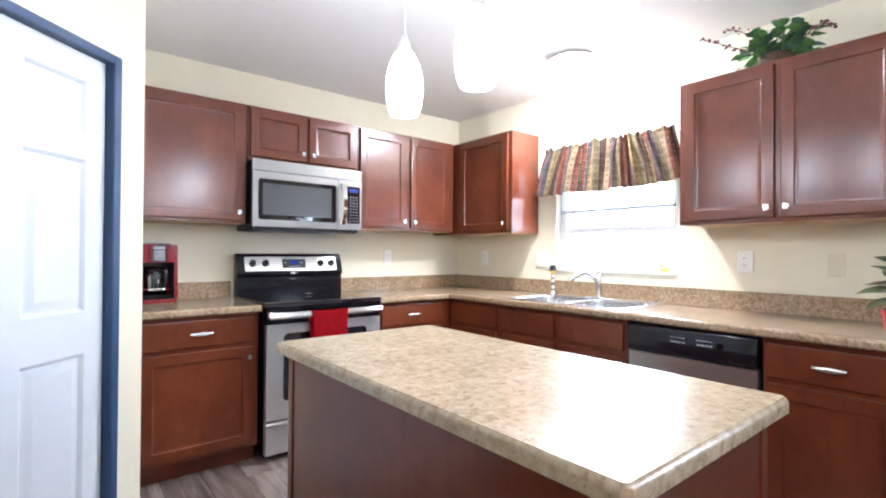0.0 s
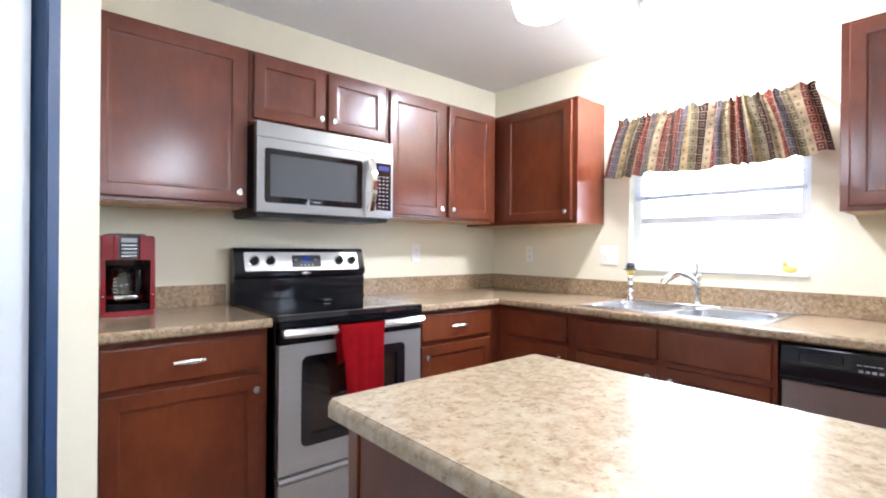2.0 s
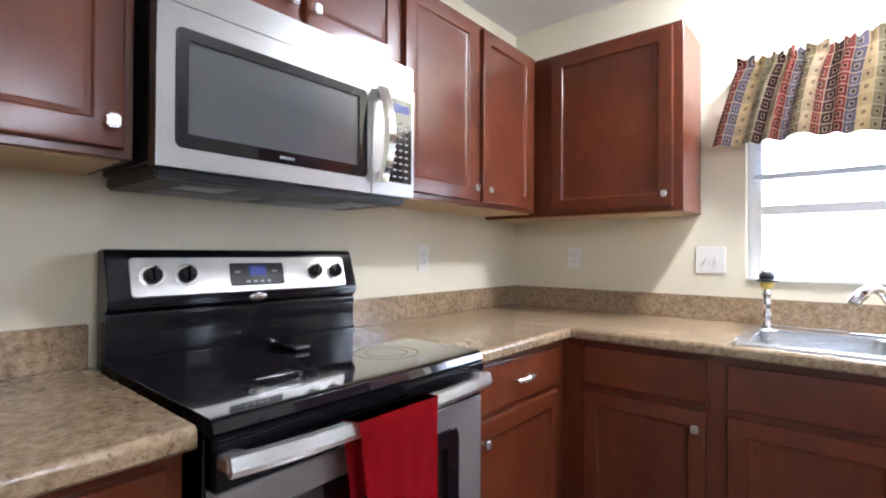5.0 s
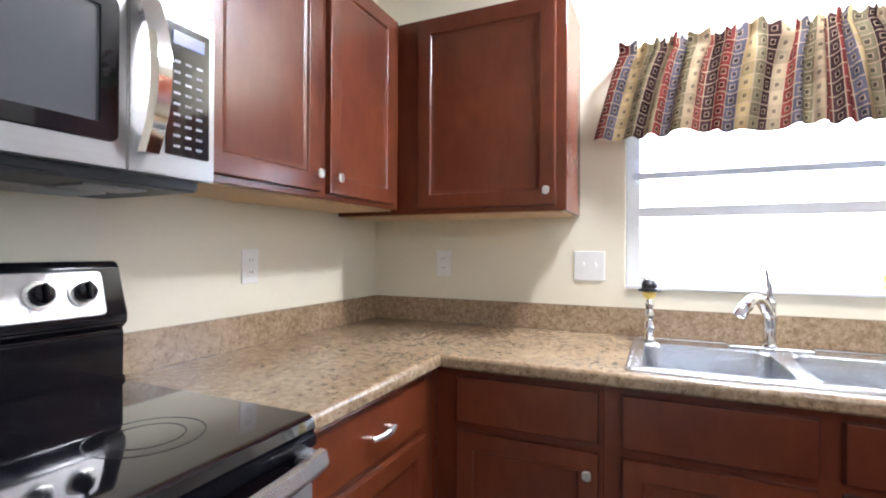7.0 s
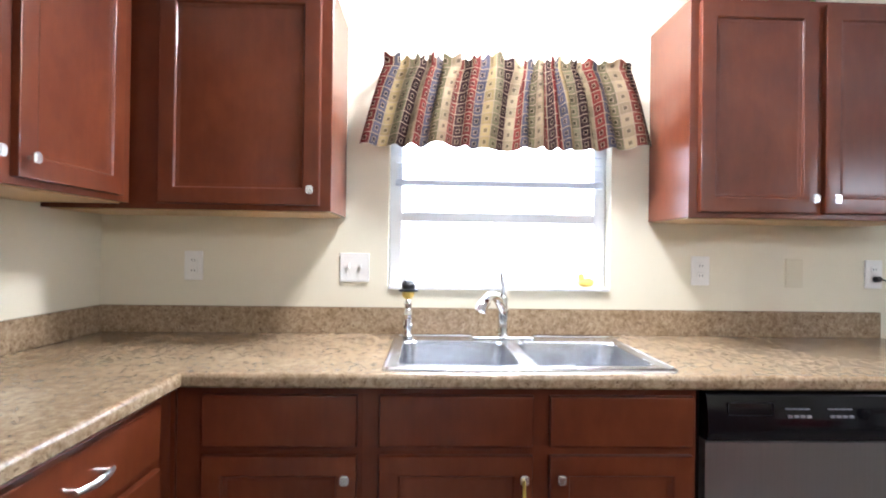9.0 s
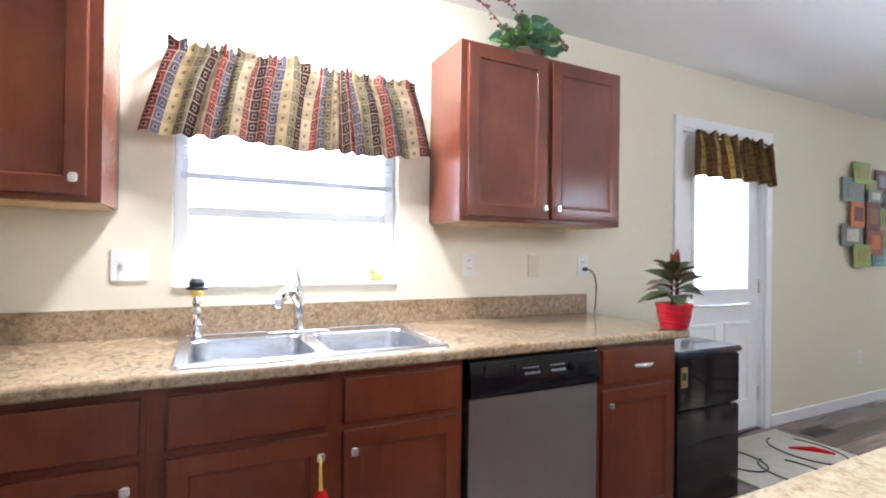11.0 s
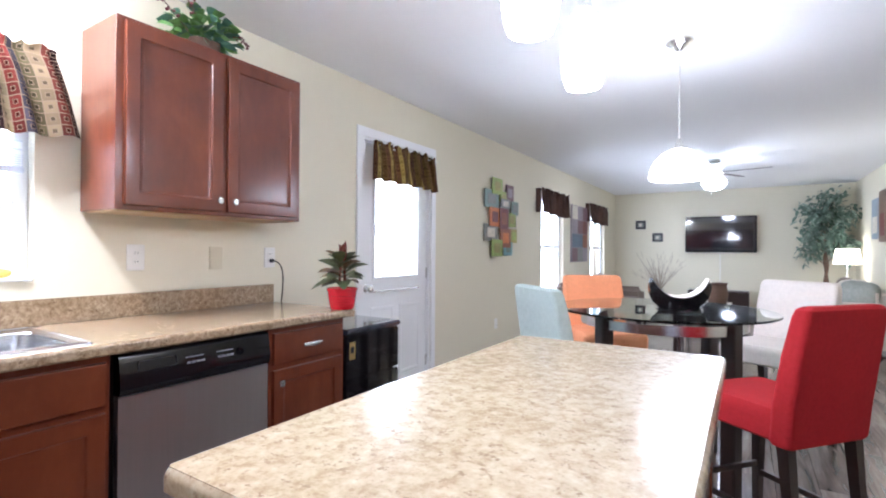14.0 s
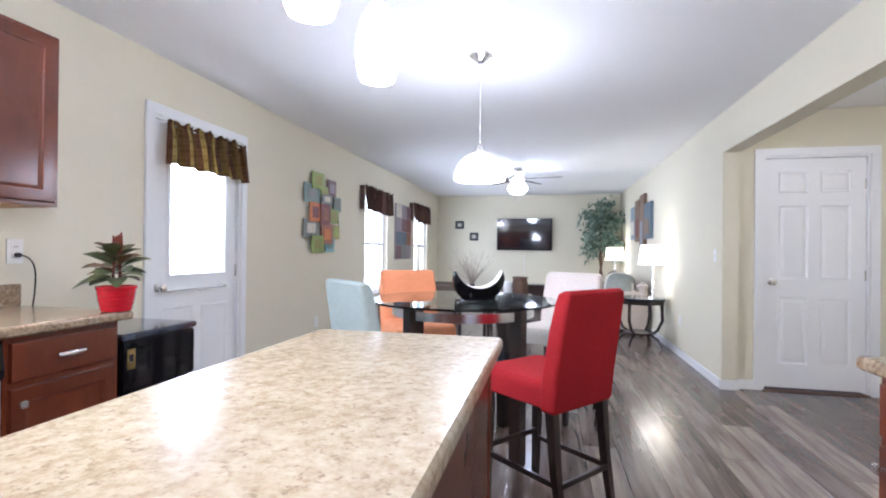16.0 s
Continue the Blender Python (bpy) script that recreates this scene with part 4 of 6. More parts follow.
def build_stove():
    w = 0.762
    s = thing("stove", -2.02, 0, 0, "stainless steel and black electric stove with a glass cooktop", "stove")
    part("body", box(B(), 0.003, w - 0.003, -0.625, -0.03, 0.03, 0.888, 0.002, 1), BLACK, s, "black stove body")
    for x in (0.06, w - 0.06):
        for y in (-0.58, -0.08):
            part("foot", lathe(B(), [(0.018, 0.0), (0.018, 0.031)], 10, (x, y, 0)), BLACK_MATT, s)
    bm = B()
    extrude_x(bm, [(-0.06, 0.889), (-0.63, 0.889), (-0.662, 0.885), (-0.668, 0.895), (-0.662, 0.912), (-0.65, 0.918), (-0.06, 0.918)], 0.001, w - 0.001)
    top = part("cooktop", bm, BLACK_GLASS, s, "black glass cooktop")
    bm = B()
    box(bm, 0.0, w, -0.672, -0.655, 0.86, 0.888, 0.005)
    part("trim", bm, BLACK, s, "black front trim")
    for x, y, r in ((0.2, -0.48, 0.115), (0.56, -0.48, 0.09), (0.2, -0.22, 0.08), (0.56, -0.22, 0.1)):
        bm = B()
        for rr in (r, r * 0.66):
            n = 40
            a = [bm.verts.new((x + rr * math.cos(2 * math.pi * k / n), y + rr * math.sin(2 * math.pi * k / n), 0.9186)) for k in range(n)]
            b = [bm.verts.new((x + (rr - 0.003) * math.cos(2 * math.pi * k / n), y + (rr - 0.003) * math.sin(2 * math.pi * k / n), 0.9186)) for k in range(n)]
            for k in range(n):
                bm.faces.new((a[k], a[(k + 1) % n], b[(k + 1) % n], b[k]))
        part("burner_ring", bm, FAINT, top, "grey printed burner ring")
    # the raised back: a black riser and a tilted console
    bm = B()
    extrude_x(bm, [(-0.025, 0.9), (-0.1, 0.9), (-0.1, 0.925), (-0.09, 0.932), (-0.092, 1.03), (-0.086, 1.042), (-0.025, 1.042)], 0.0, w)
    part("riser", bm, BLACK, s, "black enamel riser")
    bm = B()
    extrude_x(bm, [(-0.02, 1.04), (-0.09, 1.04), (-0.108, 1.056), (-0.106, 1.075), (-0.074, 1.188), (-0.064, 1.2), (-0.02, 1.2)], 0.0, w)
    bmesh.ops.bevel(bm, geom=list(bm.edges), offset=0.004, segments=2, affect="EDGES", clamp_overlap=True)
    con = part("console", bm, BLACK, s, "black control console")
    tilt = pose(0, -0.1065, 1.0745, -15.8)

    def on_console(bm):
        bmesh.ops.transform(bm, matrix=tilt, verts=bm.verts)
        return bm

    part("panel", on_console(plate(B(), 0.05, w - 0.045, 0.004, 0.108, 0.012, 0.002, -0.003)), STEEL_FRONT, con, "brushed steel control panel")
    part("display_panel", on_console(plate(B(), 0.305, 0.475, 0.022, 0.09, 0.005, -0.0035, -0.006, 0.001)), BLACK_MATT, con, "black touch panel")
    part("display", on_console(box(B(), 0.362, 0.415, -0.0068, -0.006, 0.05, 0.08)), LED, con, "lit blue clock display")
    for i in range(4):
        part("print_bar", on_console(box(B(), 0.35 + i * 0.022, 0.362 + i * 0.022, -0.0066, -0.006, 0.03, 0.036)), GREY, con, "grey printed key mark")
    for i in (0, 1):
        part("print_bar", on_console(box(B(), 0.318 + i * 0.118, 0.334 + i * 0.118, -0.0066, -0.006, 0.06, 0.066)), GREY, con, "grey printed key mark")
    for x in (0.1, 0.185, 0.59, 0.672):
        bm = B()
        lathe(bm, [(0.03, 0.0), (0.031, 0.002), (0.026, 0.003)], 24)
        bmesh.ops.transform(bm, matrix=tilt @ pose(x, -0.004, 0.058, 90), verts=bm.verts)
        ring = part("knob_ring", bm, NICKEL, con, "silver ring round a knob")
        bm = B()
        lathe(bm, [(0.022, 0.002), (0.021, 0.018), (0.018, 0.023), (0.005, 0.024)], 24)
        box(bm, -0.004, 0.004, -0.021, 0.021, 0.022, 0.032, 0.002)
        bmesh.ops.transform(bm, matrix=tilt @ pose(x, -0.004, 0.058, 90), verts=bm.verts)
        part("knob", bm, BLACK, con, "black round stove knob")
    bm = B()
    lathe(bm, [(0.02, 0), (0.019, 0.003), (0.01, 0.005)], 20)
    bmesh.ops.transform(bm, matrix=pose(w / 2, -0.1085, 1.062, 90) @ Matrix.Diagonal((1.4, 0.55, 1, 1)), verts=bm.verts)
    part("badge", bm, CHROME, con, "small oval chrome badge")
    # oven door
    bm = B()
    holes = [(0.125, w - 0.125, 0.36, 0.715)]
    wall_with_holes(bm, 0.006, w - 0.006, 0.24, 0.79, holes, lambda b, a0, a1, z0, z1: box(b, a0, a1, -0.664, -0.63, z0, z1))
    door = part("oven_door", bm, STEEL_FRONT, s, "brushed steel oven door")
    bm = B()
    loft(bm, [rounded(0.105, w - 0.105, 0.34, 0.735, 0.03, -0.6645), rounded(0.108, w - 0.108, 0.343, 0.732, 0.028, -0.667), rounded(0.155, w - 0.155, 0.39, 0.69, 0.004, -0.667), rounded(0.155, w - 0.155, 0.39, 0.69, 0.004, -0.655)], False, False)
    part("window_frame", bm, BLACK_GLASS, door, "black glass border")
    part("window", box(B(), 0.15, w - 0.15, -0.655, -0.65, 0.385, 0.695), OVEN_GLASS, door, "dark oven window")
    part("door_top", box(B(), 0.006, w - 0.006, -0.66, -0.63, 0.79, 0.858, 0.004), BLACK, door, "black strip behind the handle")
    bm = B()
    rings = []
    for i in range(17):
        q = -1 + i / 8
        y = -0.725 + 0.022 * abs(q) ** 3
        x = w / 2 + q * 0.368
        rings.append([(x, y, 0.828), (x, y - 0.006, 0.84), (x, y, 0.862), (x, y + 0.014, 0.864), (x, y + 0.018, 0.845), (x, y + 0.012, 0.828)])
    loft(bm, rings)
    for x in (0.03, w - 0.03):
        box(bm, x - 0.02, x + 0.02, -0.7, -0.655, 0.832, 0.86, 0.004)
    part("handle", bm, NICKEL, door, "long silver oven handle")
    bm = B()
    box(bm, 0.006, w - 0.006, -0.66, -0.625, 0.04, 0.2, 0.004)
    extrude_x(bm, [(-0.625, 0.2), (-0.66, 0.2), (-0.672, 0.215), (-0.668, 0.228), (-0.655, 0.23), (-0.625, 0.23)], 0.006, w - 0.006)
    part("drawer", bm, STEEL_FRONT, s, "brushed steel warming drawer")
    # a spoon rest on the glass
    t = thing("spoon_rest", -1.605, -0.185, 0.9185, "small black spoon rest with a steel tab on the cooktop", "spoon rest", rz=-90)
    bm = B()
    loft(bm, [[(r * 1.15 * math.cos(a), r * 0.8 * math.sin(a), z) for a in [2 * math.pi * k / 20 for k in range(20)]] for r, z in ((0.03, 0.0), (0.045, 0.01), (0.05, 0.014), (0.044, 0.012), (0.028, 0.004))])
    part("dish", bm, BLACK, t, "small black dish")
    part("handle", box(B(), 0.05, 0.115, -0.024, 0.024, 0.008, 0.014, 0.003), SINK_STEEL, t, "flat steel tab")


build_stove()


def build_towel():
    t = thing("dish_towel", -1.65, -0.725, 0.66, "red terry dish towel hung over the oven handle", "towel")
    bm = B()

    def leafsheet(x0, x1, y, z1, z0, seed, lean):
        rng = random.Random(seed)
        ph = [rng.uniform(0, 6) for _ in range(4)]
        cols, rows = 22, 20
        g = []
        for i in range(cols + 1):
            s = i / cols
            row = []
            for j in range(rows + 1):
                v = j / rows
                x = x0 + (x1 - x0) * s
                narrow = 1 - 0.24 * v
                x = (x0 + x1) / 2 + (x - (x0 + x1) / 2) * narrow + lean * v
                d = 0.007 * v * math.sin(7 * s + ph[0]) + 0.004 * math.sin(15 * s + ph[1] + 2 * v) * (0.3 + v)
                z = z1 + (z0 - z1) * v - 0.008 * v * math.sin(5 * s + ph[2])
                row.append(bm.verts.new((x, y - abs(d) - 0.002 * v, z)))
            g.append(row)
        for a, b in zip(g, g[1:]):
            for j in range(rows):
                bm.faces.new((a[j], b[j], b[j + 1], a[j + 1]))
        return g

    front = leafsheet(-0.12, 0.112, -0.014, 0.206, -0.15, 3, 0.015)
    back = leafsheet(-0.135, 0.1, 0.025, 0.206, 0.03, 4, -0.01)
    for i in range(22):
        bm.faces.new((front[i][0], back[i][0], back[i + 1][0], front[i + 1][0]))
    bmesh.ops.solidify(bm, geom=list(bm.faces), thickness=0.004)
    bmesh.ops.bevel(bm, geom=[e for e in bm.edges if e.is_boundary], offset=0.001, affect="EDGES")
    part("cloth", bm, RED_CLOTH, t)


build_towel()


def build_microwave():
    w, z0, h = 0.762, 1.372, 0.422
    m = thing("microwave", -2.014, -0.012, z0, "stainless steel over-the-range microwave under the short cabinet", "microwave")
    part("body", box(B(), 0.004, w - 0.004, -0.335, -0.004, 0.012, h - 0.002, 0.002, 1), BLACK_MATT, m, "dark microwave case")
    part("vent_grille", plate(B(), 0, w, h - 0.072, h, 0.004, -0.335, -0.368), STEEL, m, "brushed steel top strip")
    bm = B()
    fx = 0.575
    wall_with_holes(bm, 0.0, fx, 0.0, h - 0.076, [(0.056, 0.542, 0.062, 0.285)], lambda b, a0, a1, q0, q1: box(b, a0, a1, -0.374, -0.335, q0, q1))
    door = part("door", bm, STEEL, m, "brushed steel microwave door")
    bm = B()
    loft(bm, [rounded(0.036, 0.562, 0.043, 0.3, 0.016, -0.3745), rounded(0.038, 0.56, 0.045, 0.298, 0.015, -0.377), rounded(0.062, 0.53, 0.074, 0.274, 0.003, -0.377), rounded(0.062, 0.53, 0.074, 0.274, 0.003, -0.37)], False, False)
    part("window_frame", bm, BLACK_GLASS, door, "black window border")
    part("window", box(B(), 0.06, 0.532, -0.371, -0.367, 0.072, 0.276), MW_GLASS, door, "grey mesh window")
    bm = B()
    for x in range(6):
        box(bm, 0.278 + x * 0.007, 0.283 + x * 0.007, -0.3778, -0.377, 0.055, 0.062)
    part("badge", bm, GREY, door, "small pale lettering")
    bm = B()
    wall_with_holes(bm, fx + 0.003, w, 0.0, h - 0.076, [], lambda b, a0, a1, q0, q1: box(b, a0, a1, -0.374, -0.335, q0, q1, 0.003))
    pan = part("control_side", bm, STEEL, m, "brushed steel control side")
    part("control_panel", plate(B(), 0.648, 0.746, 0.042, 0.304, 0.004, -0.374, -0.377, 0.001), BLACK_GLASS, pan, "black glass keypad")
    part("display", box(B(), 0.662, 0.732, -0.3778, -0.377, 0.262, 0.288), LED, pan, "lit blue display")
    bm = B()
    for r in range(9):
        for c in range(3):
            box(bm, 0.664 + c * 0.025, 0.678 + c * 0.025, -0.3777, -0.377, 0.058 + r * 0.021, 0.063 + r * 0.021)
    part("keys", bm, GREY, pan, "pale printed keys", kind="stuff")
    bm = B()
    rings = []
    for i in range(13):
        q = -1 + i / 6
        z, y = 0.175 + q * 0.142, -0.425 + 0.035 * q * q
        rings.append([(0.585, y, z), (0.592, y - 0.012, z), (0.618, y - 0.012, z), (0.625, y, z), (0.618, y + 0.01, z), (0.592, y + 0.01, z)])
    loft(bm, rings)
    for z in (0.05, 0.3):
        box(bm, 0.59, 0.62, -0.395, -0.372, z - 0.016, z + 0.016, 0.004)
    part("handle", bm, CHROME, door, "bowed chrome handle")
    bm = B()
    box(bm, 0.01, w - 0.01, -0.34, -0.01, -0.022, 0.012, 0.006)
    under = part("underside", bm, BLACK_MATT, m, "black vent underside")
    for x in (0.09, 0.55):
        part("lamp_cover", box(B(), x, x + 0.12, -0.29, -0.2, -0.026, -0.022, 0.001), GREY, under, "pale lamp lens")
    bm = B()
    for x in (0.08, 0.4):
        for k in range(12):
            box(bm, x, x + 0.26, -0.17 + k * 0.011, -0.166 + k * 0.011, -0.027, -0.022)
    part("filter_slats", bm, STEEL, under, "grease filter slats", kind="stuff")


build_microwave()


def build_dishwasher():
    # front faces the room: local x runs along -y of the room
    d = thing("dishwasher", 0, -2.08, 0, "stainless steel dishwasher with a black control strip", "dishwasher", rz=-90)
    w = 0.598
    part("body", box(B(), 0.003, w - 0.003, -0.585, -0.01, 0.1, 0.862), BLACK_MATT, d)
    part("toe_panel", box(B(), 0.005, w - 0.005, -0.55, -0.4, 0.0, 0.1), BLACK_MATT, d, "black toe panel")
    bm = B()
    extrude_x(bm, [(-0.585, 0.115), (-0.612, 0.115), (-0.617, 0.125), (-0.617, 0.715), (-0.61, 0.722), (-0.585, 0.722)], 0.004, w - 0.004)
    part("door", bm, STEEL_UP, d, "brushed steel door")
    bm = B()
    extrude_x(bm, [(-0.585, 0.722), (-0.622, 0.722), (-0.632, 0.735), (-0.634, 0.76), (-0.622, 0.845), (-0.61, 0.858), (-0.585, 0.858)], 0.003, w - 0.003)
    p = part("control_panel", bm, BLACK, d, "glossy black control strip")
    bm = B()
    rings = [rounded(0.06, 0.19, 0.795, 0.832, 0.008, -0.6305), rounded(0.066, 0.184, 0.799, 0.828, 0.006, -0.622)]
    loft(bm, rings, False, True)
    part("latch", bm, BLACK_MATT, p, "recessed latch")
    bm = B()
    for k in range(8):
        box(bm, 0.23 + k * 0.018 + (0.05 if k > 3 else 0), 0.242 + k * 0.018 + (0.05 if k > 3 else 0), -0.6345, -0.628, 0.79, 0.797)
        box(bm, 0.225 + k * 0.018 + (0.05 if k > 3 else 0), 0.239 + k * 0.018 + (0.05 if k > 3 else 0), -0.632, -0.626, 0.812, 0.815)
    part("keys", bm, GREY, p, "pale printed keys", kind="stuff")
    bm = B()
    lathe(bm, [(0.016, 0), (0.015, 0.004), (0.008, 0.005)], 20)
    bmesh.ops.transform(bm, matrix=pose(0.45, -0.631, 0.8, 90), verts=bm.verts)
    part("dial", bm, BLACK, p, "black round dial")


STEEL_UP = material("brushed_steel_upright", (0.42, 0.415, 0.415), rough=0.33, metal=0.93, scale=160, vary=0.05, stretch=(1, 1, 0.02))
build_dishwasher()


def build_sink():
    s = thing("sink", -0.34, -1.595, 0.908, "double-bowl stainless steel drop-in sink", "sink")
    x0, x1, y0, y1 = -0.262, 0.262, -0.42, 0.42
    bowls = [(-0.225, 0.155, -0.385, -0.02), (-0.225, 0.155, 0.02, 0.385)]

    def flat(a0, a1, b0, b1, r, z, n=5):
        return [(x, y, z) for x, _, y in [(p[0], 0, p[2]) for p in rounded(a0, a1, b0, b1, r, 0, n)]]

    bm = B()
    # the rim is a ring of thin strips round the bowls
    for a0, a1, b0, b1 in ((x0, bowls[0][0] - 0.0, y0, y1), (bowls[0][1], x1, y0, y1), (bowls[0][0], bowls[0][1], y0, -0.385), (bowls[0][0], bowls[0][1], 0.385, y1), (bowls[0][0], bowls[0][1], -0.02, 0.02)):
        box(bm, a0, a1, b0, b1, 0.001, 0.006)
    loft(bm, [flat(x0 - 0.004, x1 + 0.004, y0 - 0.004, y1 + 0.004, 0.02, 0.0), flat(x0 - 0.003, x1 + 0.003, y0 - 0.003, y1 + 0.003, 0.02, 0.005), flat(x0 + 0.004, x1 - 0.004, y0 + 0.004, y1 - 0.004, 0.016, 0.009), flat(x0 + 0.01, x1 - 0.01, y0 + 0.01, y1 - 0.01, 0.012, 0.006)], False, False)
    part("rim", bm, SINK_STEEL, s, "flat steel rim")
    for a0, a1, b0, b1 in bowls:
        bm = B()
        ring = []
        for d, r, z in ((-0.01, 0.008, 0.0065), (0.002, 0.04, 0.0065), (0.006, 0.05, 0.0), (0.012, 0.055, -0.08), (0.02, 0.06, -0.15), (0.045, 0.05, -0.168), (0.12, 0.02, -0.172)):
            ring.append(flat(a0 + d, a1 - d, b0 + d, b1 - d, r, z))
        loft(bm, ring, False, True)
        bowl = part("bowl", bm, SINK_STEEL, s, "deep steel bowl")
        part("drain", lathe(B(), [(0.045, -0.1715), (0.04, -0.169), (0.02, -0.1705)], 20, ((a0 + a1) / 2, (b0 + b1) / 2, 0)), CHROME, bowl, "chrome drain")
    f = thing("faucet", -0.125, -1.585, 0.915, "chrome single-lever kitchen faucet", "faucet")
    part("base_plate", loft(B(), [flat(-0.028, 0.028, -0.125, 0.125, 0.026, 0), flat(-0.028, 0.028, -0.125, 0.125, 0.026, 0.004), flat(-0.02, 0.02, -0.115, 0.115, 0.02, 0.009)]), CHROME, f, "oval chrome base plate")
    part("body", lathe(B(), [(0.026, 0.008), (0.02, 0.02), (0.019, 0.07), (0.022, 0.09), (0.022, 0.11), (0.018, 0.13), (0.021, 0.15), (0.013, 0.17)], 20), CHROME, f, "chrome faucet body")
    spout = arc((0, 0, 0.1), (-0.05, 0.035, 0.19), (-0.12, 0.075, 0.16), 8) + arc((-0.135, 0.083, 0.15), (-0.16, 0.1, 0.14), (-0.165, 0.105, 0.12), 4)
    part("spout", tube(B(), spout, [0.017] * 5 + [0.0165] * 4 + [0.019] * 5, 12), CHROME, f, "curved chrome spout")
    part("lever", tube(B(), [(0, 0, 0.165), (0.004, 0, 0.2), (0.0, 0.006, 0.235), (-0.008, 0.012, 0.262)], [0.009, 0.007, 0.006, 0.004], 10), CHROME, f, "chrome lever")
    # soap bottle shaped as a little figure
    d = thing("soap_dispenser", -0.15, -1.225, 0.915, "slim silver bottle with a small black-hatted yellow head on the sink", "ornament")
    part("figure", lathe(B(), [(0.02, 0.0), (0.022, 0.01), (0.013, 0.03), (0.019, 0.05), (0.012, 0.07), (0.018, 0.09), (0.011, 0.112), (0.015, 0.13), (0.009, 0.15)], 16), CHROME, d, "ribbed silver stem")
    bm = B()
    bmesh.ops.create_icosphere(bm, subdivisions=2, radius=0.024, matrix=pose(0, 0, 0.168))
    part("head", bm, YELLOW, d, "plain pale yellow ball")
    bm = B()
    lathe(bm, [(0.036, 0.176), (0.037, 0.181), (0.024, 0.186), (0.026, 0.2), (0.018, 0.214), (0.004, 0.218)], 16)
    part("hat", bm, BLACK_MATT, d, "black cap")
    part("pump", tube(B(), [(0.0, 0, 0.205), (0.012, 0.014, 0.222), (0.012, 0.024, 0.222)], 0.006, 8), PLASTIC, d)
    duck = thing("ornament", 0.03, -1.955, 1.1, "small yellow and white ornament on the window sill", "ornament")
    bm = B()
    bmesh.ops.create_icosphere(bm, subdivisions=2, radius=0.026, matrix=pose(0, 0, 0.02) @ Matrix.Diagonal((0.8, 1.3, 0.8, 1)))
    bmesh.ops.create_icosphere(bm, subdivisions=2, radius=0.016, matrix=pose(0, 0.02, 0.046))
    part("figure", bm, YELLOW, duck)


YELLOW = material("yellow_glaze", (0.75, 0.55, 0.12), rough=0.35)
build_sink()


